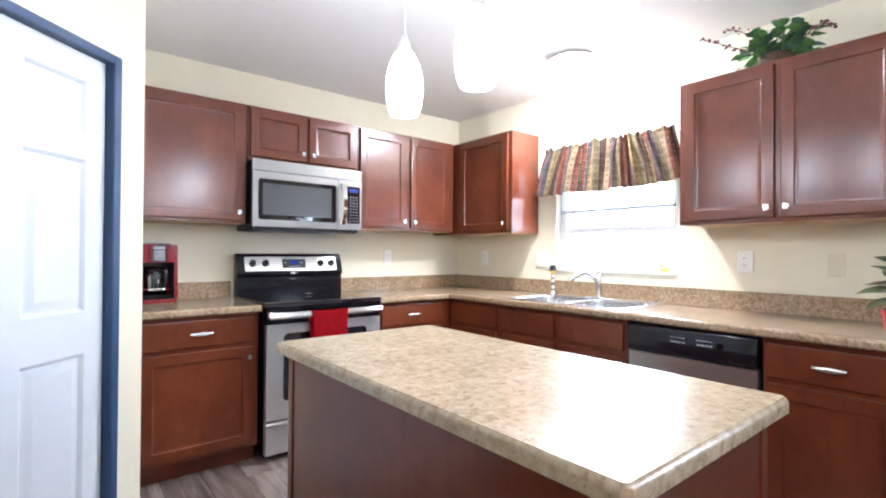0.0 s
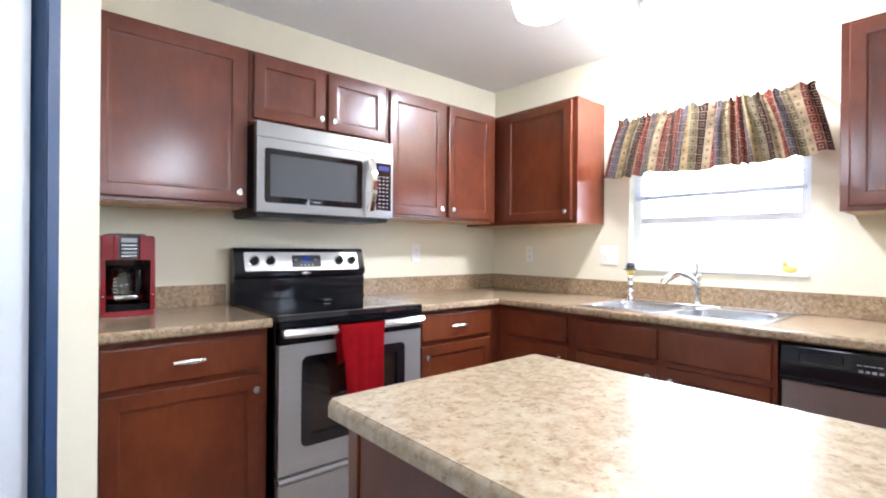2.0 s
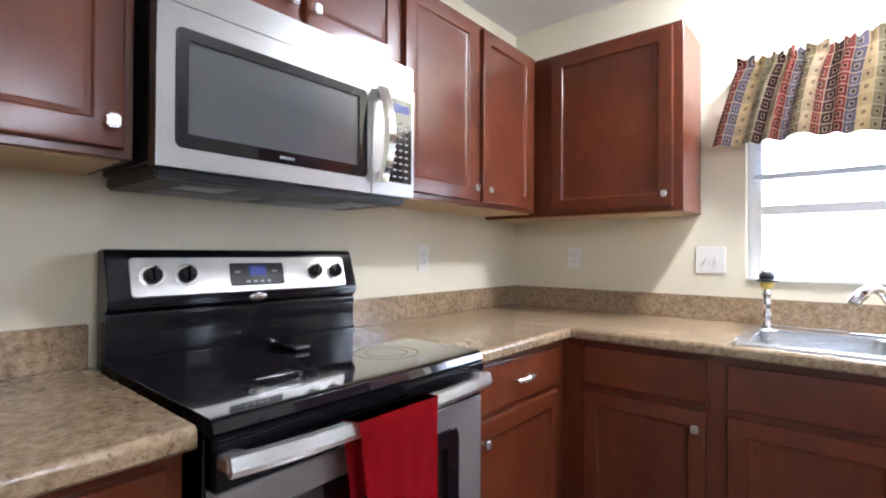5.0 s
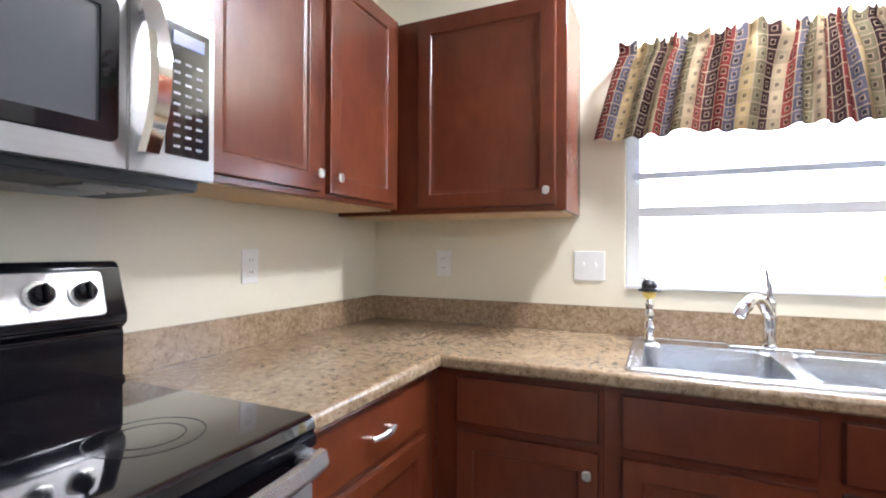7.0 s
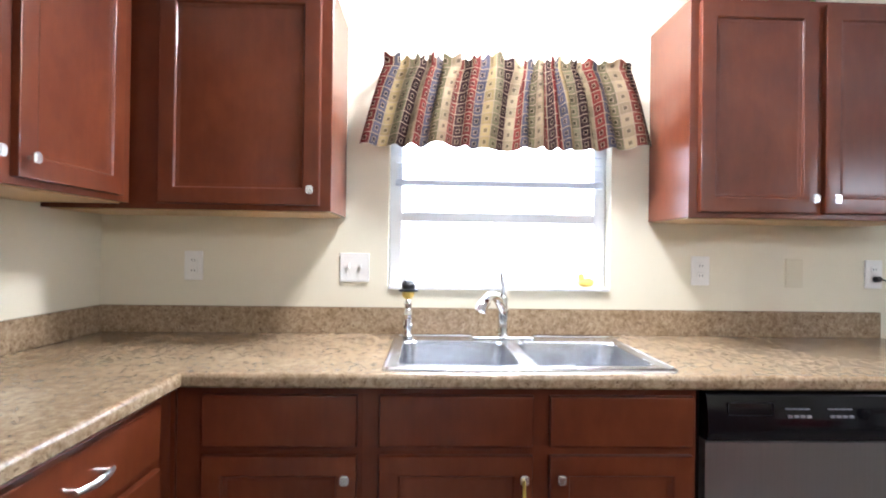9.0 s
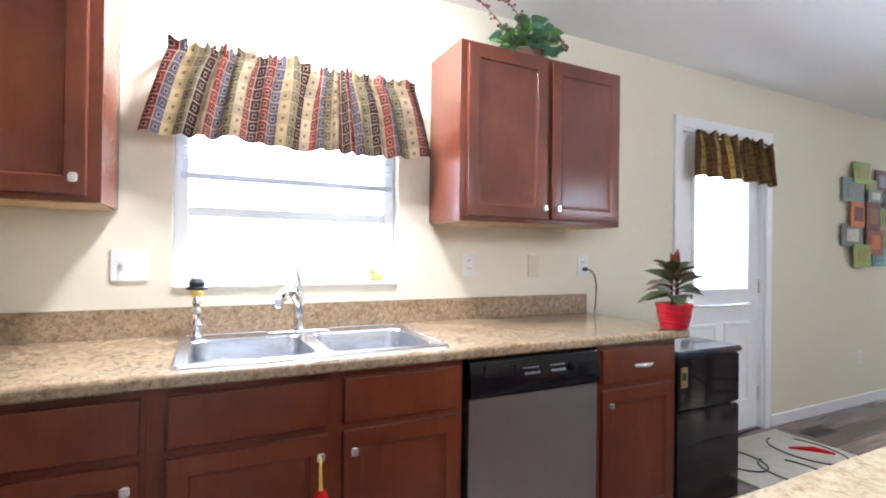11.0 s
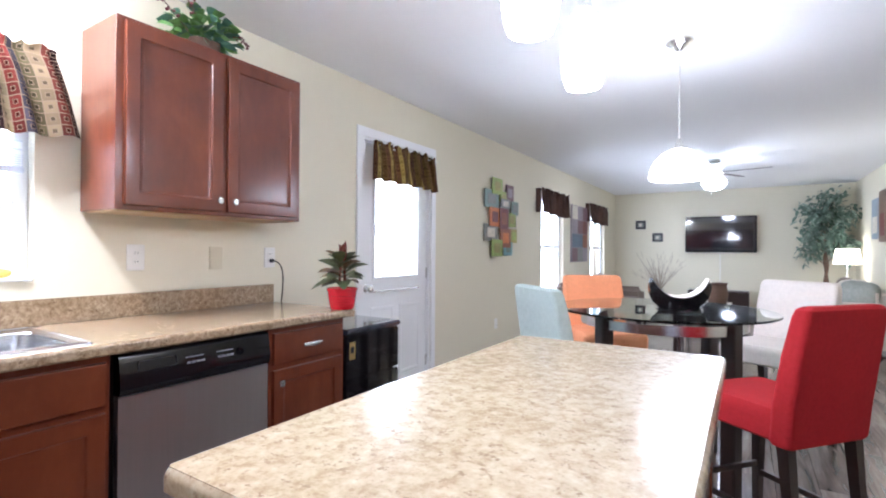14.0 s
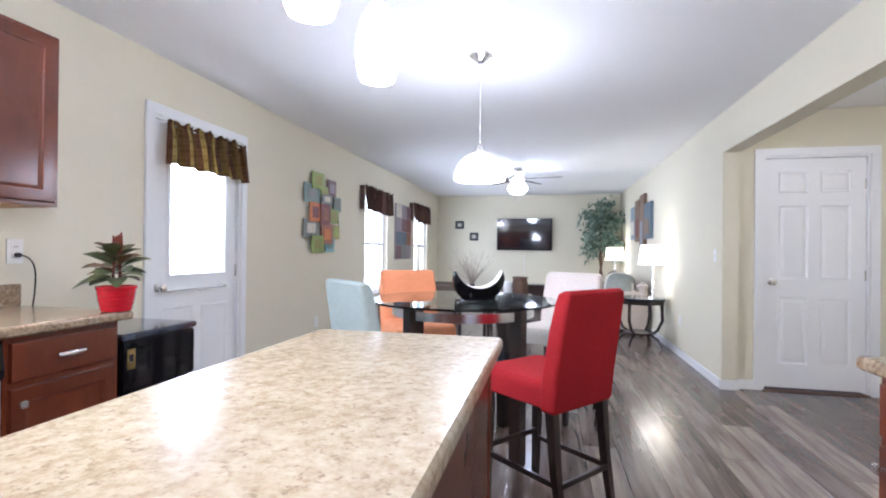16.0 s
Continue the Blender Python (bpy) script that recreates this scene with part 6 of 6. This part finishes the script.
def build_art():
    a = thing("wall_art", 0, -5.86, 1.155, "wall sculpture of overlapping coloured tin squares", "wall art", rz=-90)
    for u0, u1, v0, v1, c, lift in ((140, 190, 52, 130, "green", 2), (213, 253, 68, 150, "plum", 1), (180, 216, 108, 160, "green", 1), (178, 226, 146, 192, "grey", 3), (110, 175, 112, 198, "teal", 1),
                                    (238, 275, 148, 218, "teal", 2), (130, 178, 195, 285, "orange", 2), (172, 218, 192, 295, "maroon", 3), (220, 260, 208, 280, "green", 2), (108, 172, 275, 355, "grey", 1),
                                    (235, 273, 290, 360, "olive", 1), (180, 234, 292, 385, "rust", 2), (135, 187, 347, 428, "green", 3), (203, 247, 353, 425, "sky", 1)):
        x0, x1, z1, z0 = (u0 - 108) / 167 * 0.88, (u1 - 108) / 167 * 0.88, 0.885 - (v0 - 50) / 380 * 0.885, 0.885 - (v1 - 50) / 380 * 0.885
        y = -0.004 - lift * 0.011
        t = part("square", box(B(), x0, x1, y - 0.01, y, z0, z1, 0.003), ART[c], a, c + " enamel square")
        bm = B()
        m = 0.22
        box(bm, x0 + (x1 - x0) * m, x1 - (x1 - x0) * m, y - 0.0125, y - 0.01, z0 + (z1 - z0) * m, z1 - (z1 - z0) * m, 0.001)
        part("motif", bm, ART[{"green": "olive", "teal": "grey", "orange": "maroon", "maroon": "rust", "olive": "green", "grey": "cream", "rust": "orange", "sky": "teal", "plum": "lilac"}[c]], t, "smaller raised patch")
    part("hanger_rods", tube(B(), [(0.3, -0.006, 0.06), (0.34, -0.006, 0.82)], 0.004, 6), BLACK_MATT, a)
    part("hanger_rods", tube(B(), [(0.05, -0.006, 0.25), (0.88, -0.006, 0.3), (0.86, -0.006, 0.55), (0.06, -0.006, 0.62)], 0.004, 6), BLACK_MATT, a)
    c = thing("canvas_painting", 0, -8.9, 1.05, "tall abstract canvas in lilac, rust and slate", "painting", rz=-90)
    part("canvas", box(B(), 0, 0.88, -0.035, -0.001, 0, 0.93, 0.003), ART["lilac"], c)
    rng = random.Random(8)
    for i in range(3):
        for j in range(4):
            x0, z0 = 0.01 + i * 0.29, 0.01 + j * 0.23
            part("patch", box(B(), x0, x0 + 0.28, -0.037, -0.035, z0, z0 + 0.22), ART[("plum", "rust", "lilac", "slate", "maroon", "grey", "lilac", "plum", "slate", "cream", "lilac", "plum")[(i * 5 + j * 3) % 12]], c, "painted patch")
    c = thing("wall_art", SIDE, -10.55, 1.38, "wall piece of four staggered painted panels", "wall art", rz=90)
    for k, (x0, x1, z0, z1, col) in enumerate(((0.0, 0.45, 0.05, 0.62, "haze"), (0.45, 0.85, 0.0, 0.7, "umber"), (0.87, 1.22, -0.2, 0.75, "umber"), (1.24, 1.7, 0.03, 0.58, "slate"))):
        pn = part("panel", box(B(), x0, x1, -0.05, -0.001, z0, z1, 0.004), ART[col], c, col + " painted panel")
        part("patch", box(B(), x0 + 0.06, x1 - 0.1, -0.053, -0.05, z0 + 0.08, z0 + (z1 - z0) * 0.55), ART[("cream", "maroon", "haze", "umber")[k]], pn, "painted patch")
    tv = thing("television", -1.97, END, 1.225, "black flat television on the wall with a cable below", "television", rz=180)
    part("case", box(B(), -0.6, 0.6, -0.075, -0.012, 0, 0.7, 0.01), BLACK, tv, "black glossy frame")
    part("screen", box(B(), -0.565, 0.565, -0.078, -0.075, 0.045, 0.665), BLACK_GLASS, tv, "dark glass screen")
    part("mount", box(B(), -0.2, 0.2, -0.012, -0.0005, 0.15, 0.5), BLACK_MATT, tv)
    part("cable", tube(B(), [(0, -0.01, 0.02), (0.005, -0.008, -0.3), (0, -0.01, -0.66)], 0.006, 6), WHITE, tv, "white cable")
    for x, z in ((-0.52, 1.79), (-0.85, 1.525)):
        p = thing("picture_frame", x, END, z, "small dark square picture frame", "picture frame", "small square frames", rz=180)
        part("frame", box(B(), -0.1, 0.1, -0.02, -0.001, -0.09, 0.09, 0.004), BLACK_MATT, p)
        part("picture", box(B(), -0.06, 0.06, -0.022, -0.02, -0.05, 0.05), ART["grey"], p, "grey print")
        part("motif", box(B(), -0.03, 0.02, -0.0235, -0.022, -0.03, 0.03), ART["cream"], p, "pale shape")


build_art()


# ---- living room ----
def sofa(x, y, rz, width, mat, label, pillows):
    s = thing("sofa", x, y, 0, label, "sofa", rz=rz)
    w, d = width / 2, 0.9
    part("base", box(B(), -w + 0.02, w - 0.02, -d + 0.06, -0.03, 0.06, 0.3, 0.02, 2), mat, s)
    n = 3 if width > 2.0 else 2
    cw = (width - 0.44) / n
    for k in range(n):
        x0 = -w + 0.22 + k * cw
        part("seat_cushion", box(B(), x0 + 0.005, x0 + cw - 0.005, -d + 0.03, -0.25, 0.3, 0.46, 0.05, 3), mat, s, "soft seat cushion")
        part("back_cushion", box(B(), x0 + 0.005, x0 + cw - 0.005, -0.3, -0.1, 0.44, 0.82, 0.085, 4), mat, s, "soft back cushion")
    part("back", box(B(), -w + 0.05, w - 0.05, -0.14, -0.01, 0.06, 0.76, 0.05, 3), mat, s)
    for q in (-1, 1):
        part("arm", box(B(), q * w, q * (w - 0.22), -d + 0.03, -0.02, 0.06, 0.62, 0.08, 3), mat, s, "padded arm")
    for qx in (-1, 1):
        for qy in (-d + 0.12, -0.1):
            part("foot", box(B(), qx * (w - 0.1) - 0.03, qx * (w - 0.1) + 0.03, qy - 0.03, qy + 0.03, 0.0, 0.06), ESPRESSO, s, "dark foot")
    for px, pmat, tilt, turn, lab in pillows:
        bm = B()
        rings = []
        for k in range(13):
            e = math.pi * k / 12
            deep, r = -0.085 * math.cos(e), max(0.02, max(0.0, math.sin(e)) ** 0.55)
            rings.append([(math.copysign(abs(math.cos(a)) ** 0.6, math.cos(a)) * 0.23 * r, deep, math.copysign(abs(math.sin(a)) ** 0.6, math.sin(a)) * 0.21 * r) for a in [2 * math.pi * n / 28 for n in range(28)]])
        loft(bm, rings)
        p = part("pillow", bm, pmat, None, lab + " on a sofa")
        p.matrix_basis = pose(x, y, 0, 0, 0, rz) @ pose(px, -0.36, 0.67, -16, tilt * 0.4, turn)
        tagged(p, "", "pillow")


sofa(-0.04, -9.1, -90, 2.3, SOFA, "taupe upholstered sofa under the living room windows", [(0.3, SOFA_LIGHT, 8, 20, "beige cushion"), (-0.62, ART["grey"], 12, 12, "grey cushion")])
sofa(SIDE + 0.05, -9.75, 90, 1.9, SOFA_LIGHT, "beige upholstered loveseat against the wall", [(-0.45, SOFA, 10, 12, "taupe cushion"), (0.12, ART["cream"], -10, 40, "cream cushion"), (0.55, ART["grey"], 10, 55, "grey cushion")])


def table_lamp(x, y, z, s):
    l = thing("table_lamp", x, y, z, "lit table lamp with a white shade and a turned silver stem", "lamp", "living room lamps")
    part("base", lathe(B(), [(0.085 * s, 0.0), (0.085 * s, 0.012), (0.05 * s, 0.022), (0.02, 0.04), (0.018, 0.07), (0.034, 0.09), (0.018, 0.115), (0.014, 0.19), (0.03, 0.21), (0.014, 0.235), (0.01, 0.5)], 24), CHROME, l, "turned silver stem")
    n, r0, r1 = 40, 0.225 * s, 0.185 * s
    bm = B()
    loft(bm, [[(r * math.cos(2 * math.pi * k / n), r * math.sin(2 * math.pi * k / n), q) for k in range(n)] for r, q in ((r0, 0.43), (r1, 0.67), (r1 - 0.003, 0.67), (r0 - 0.003, 0.43), (r0, 0.43))], False, False)
    part("shade", bm, SHADE, l, "glowing white fabric shade")
    bm = B()
    bmesh.ops.create_icosphere(bm, subdivisions=2, radius=0.035, matrix=pose(0, 0, 0.54))
    part("bulb", bm, LAMPBULB, l, "lit bulb")


LAMPBULB = glowing("lit_bulb", (1.0, 0.93, 0.8), 62.0)


def end_table(x, y, rz):
    t = thing("end_table", x, y, 0, "black end table with curved legs and a glass top", "table", "black end tables", rz=rz)
    part("tabletop", lathe(B(), [(0.2, 0.6), (0.33, 0.6), (0.335, 0.61), (0.33, 0.622), (0.2, 0.622)], 8), BLACK_BLUE, t, "glossy eight-sided top")
    part("apron", lathe(B(), [(0.25, 0.54), (0.31, 0.545), (0.315, 0.6), (0.25, 0.6)], 8), ESPRESSO, t)
    for k in range(4):
        a = radians(90 * k + 45)
        c, s = math.cos(a), math.sin(a)
        pts = [(0.28 * c, 0.28 * s, 0.56), (0.29 * c, 0.29 * s, 0.35), (0.23 * c, 0.23 * s, 0.22), (0.14 * c, 0.14 * s, 0.16), (0.24 * c, 0.24 * s, 0.1), (0.3 * c, 0.3 * s, 0.012)]
        part("leg", tube(B(), pts, [0.022, 0.02, 0.02, 0.022, 0.018, 0.014], 8), ESPRESSO, t, "black curved leg")
    part("shelf", lathe(B(), [(0.1, 0.16), (0.2, 0.16), (0.205, 0.17), (0.2, 0.18), (0.1, 0.18)], 24), ESPRESSO, t, "small round shelf")


end_table(-3.65, -7.95, 10)
table_lamp(-3.8, -7.9, 0.622, 0.8)
end_table(-3.6, -11.15, 0)
table_lamp(-3.76, -11.2, 0.622, 0.8)


TREE_LEAF = material("muted_silk_leaf", (0.13, 0.2, 0.15), rough=0.5, scale=20, vary=0.4)
TREE_LEAF_PALE = material("pale_silk_leaf", (0.3, 0.38, 0.3), rough=0.5, scale=20, vary=0.3)


def build_tree():
    rng = random.Random(21)
    t = thing("potted_tree", -3.55, -11.72, 0, "tall silk ficus tree in the corner by the television wall", "plant")
    part("pot", lathe(B(), [(0.13, 0.0), (0.17, 0.25), (0.18, 0.27), (0.16, 0.27), (0.15, 0.24), (0.05, 0.24)], 24), BLACK_MATT, t, "dark round pot")
    bm = B()
    tube(bm, [(0, 0, 0.23), (0.03, 0.0, 0.6), (-0.02, 0.01, 1.0), (0.02, 0.0, 1.4), (0.0, 0.0, 1.9)], [0.03, 0.026, 0.022, 0.016, 0.008], 8)
    tube(bm, [(0.01, 0.02, 0.23), (-0.03, 0.02, 0.7), (0.03, 0.0, 1.1), (-0.02, 0.0, 1.45)], [0.022, 0.02, 0.017, 0.01], 8)
    tips = []
    for k in range(16):
        a, z = k * 2.4, 1.0 + 0.06 * k
        r = 0.38 * (1 - 0.3 * k / 16) * rng.uniform(0.7, 1.05)
        end = Vector((r * math.cos(a), min(r * math.sin(a), 0.5), min(z + rng.uniform(0.15, 0.35), 2.2)))
        if end.x < -0.36:
            end.x = -0.36
        if end.y < -0.26:
            end.y = -0.26
        tube(bm, [(0, 0, z), (end * 0.6 + Vector((0, 0, z * 0.42))), end], [0.008, 0.006, 0.003], 5)
        tips += [end, (end + Vector((0, 0, z))) * 0.5 + Vector((end.x * 0.15, end.y * 0.15, 0.05))]
    part("trunk", bm, BARK, t, "thin twisted trunk with branches")
    crown = [B(), B()]
    for p in tips:
        for _ in range(44):
            q = p + Vector((rng.gauss(0, 0.075), rng.gauss(0, 0.07), rng.gauss(0, 0.07)))
            q.x, q.y, q.z = max(q.x, -0.41), max(q.y, -0.29), min(q.z, 2.32)
            a = rng.uniform(0, 6.28)
            leaf_blade(crown[rng.random() < 0.35], q, (math.cos(a) * 0.6, abs(math.sin(a)) * 0.6, rng.uniform(-0.8, 0.4)), rng.uniform(0.075, 0.12), 0.05, 0.3, rng.uniform(-1, 1))
    part("leaves", crown[0], TREE_LEAF, t, "muted green silk leaves", kind="stuff")
    part("leaves", crown[1], TREE_LEAF_PALE, t, "pale green silk leaves", kind="stuff")


build_tree()


def build_living_things():
    rng = random.Random(4)
    c = thing("coffee_table", -1.9, -9.3, 0, "dark coffee table with a glass top", "table")
    part("tabletop", box(B(), -0.32, 0.32, -0.55, 0.55, 0.44, 0.46, 0.006), BLACK_BLUE, c, "dark glossy top")
    for x in (-0.27, 0.27):
        for y in (-0.5, 0.5):
            part("leg", box(B(), x - 0.03, x + 0.03, y - 0.03, y + 0.03, 0.0, 0.44, 0.004), ESPRESSO, c, "dark square leg")
    k = thing("candle", -1.87, -9.15, 0.46, "thick white pillar candle on the coffee table", "candle")
    part("wax", lathe(B(), [(0.085, 0.0), (0.087, 0.24), (0.08, 0.25), (0.06, 0.245)], 24), PLASTIC, k, "white wax")
    d = thing("wicker_vase", -2.06, -8.95, 0.46, "brown wicker vase on the coffee table", "vase")
    part("basket", lathe(B(), [(0.08, 0.0), (0.12, 0.08), (0.13, 0.2), (0.11, 0.3), (0.13, 0.34), (0.11, 0.335), (0.09, 0.3)], 24), BARK, d, "brown woven body")
    n = thing("media_console", -1.95, -11.8, 0, "low dark media console below the television", "cabinet")
    part("body", box(B(), -0.5, 0.5, -0.2, 0.2, 0.04, 0.5, 0.006), ESPRESSO, n, "dark wooden case")
    part("plinth", box(B(), -0.46, 0.46, -0.17, 0.17, 0.0, 0.04), BLACK_MATT, n)
    for q in (-1, 1):
        part("door", box(B(), q * 0.01, q * 0.49, 0.2, 0.215, 0.07, 0.48, 0.003), ESPRESSO, n, "plain dark door")
    e = thing("accent_table", -1.49, -7.75, 0, "small dark table beyond the dining table", "table")
    part("tabletop", box(B(), -0.25, 0.25, -0.25, 0.25, 0.5, 0.53, 0.005), ESPRESSO, e)
    for x in (-0.2, 0.2):
        for y in (-0.2, 0.2):
            part("leg", box(B(), x - 0.02, x + 0.02, y - 0.02, y + 0.02, 0, 0.5), ESPRESSO, e, "dark square leg")
    v = thing("branch_vase", -1.49, -7.75, 0.53, "patterned dark vase with tall dry branches", "vase")
    v.scale = (0.7, 0.7, 0.72)
    part("vase", lathe(B(), [(0.09, 0.0), (0.13, 0.05), (0.13, 0.2), (0.06, 0.24), (0.055, 0.3), (0.07, 0.31), (0.05, 0.3)], 24), BLACK_MATT, v, "dark patterned vase")
    for _ in range(26):
        bm = B()
        a, r = rng.uniform(0, 6.28), rng.uniform(0.15, 0.52)
        top = Vector((r * math.cos(a), r * 0.5 * math.sin(a), rng.uniform(0.55, 0.95)))
        tube(bm, arc((0, 0, 0.25), (top.x * 0.15, top.y * 0.2, 0.45), top, 5), [0.006, 0.005, 0.005, 0.004, 0.003, 0.002], 4)
        for _ in range(2):
            q = top * rng.uniform(0.6, 0.9)
            q.z = 0.25 + (top.z - 0.25) * rng.uniform(0.55, 0.9)
            tube(bm, [q, q + Vector((rng.uniform(-0.12, 0.12), rng.uniform(-0.05, 0.05), 0.14))], [0.003, 0.0015], 4)
        part("branch", bm, TWIG, v, "thin dry branch")


build_living_things()


# ---- floor planks ----
def build_planks():
    room = bpy.data.objects["floor"]
    rng = random.Random(5)
    shared = {}

    def plank(x, y0, y1):
        key = round(y1 - y0, 3)
        if key not in shared:
            bm = B()
            box(bm, -0.0955, 0.0955, -key / 2 + 0.0008, key / 2 - 0.0008, -0.012, 0.0, 0.0015, 1)
            me = bpy.data.meshes.new("plank")
            bm.to_mesh(me), bm.free()
            me.materials.append(PLANK)
            shared[key] = me
        ob = new("plank", shared[key])
        ob.parent, ob.location = room, (x, (y0 + y1) / 2, 0)

    x = -5.4
    while x < 0.0:
        y = -round(rng.uniform(0, 12)) * 0.1 + 0.0
        at = END
        first = round(rng.uniform(3, 12)) * 0.1
        top = 0.0 if x > -4.1 else -3.0
        low = END if x > -4.1 else -6.1
        at = low
        n = first
        while at < top:
            end = min(at + n, top)
            plank(x + 0.096, at, end)
            at, n = end, 1.3
        x += 0.192


build_planks()
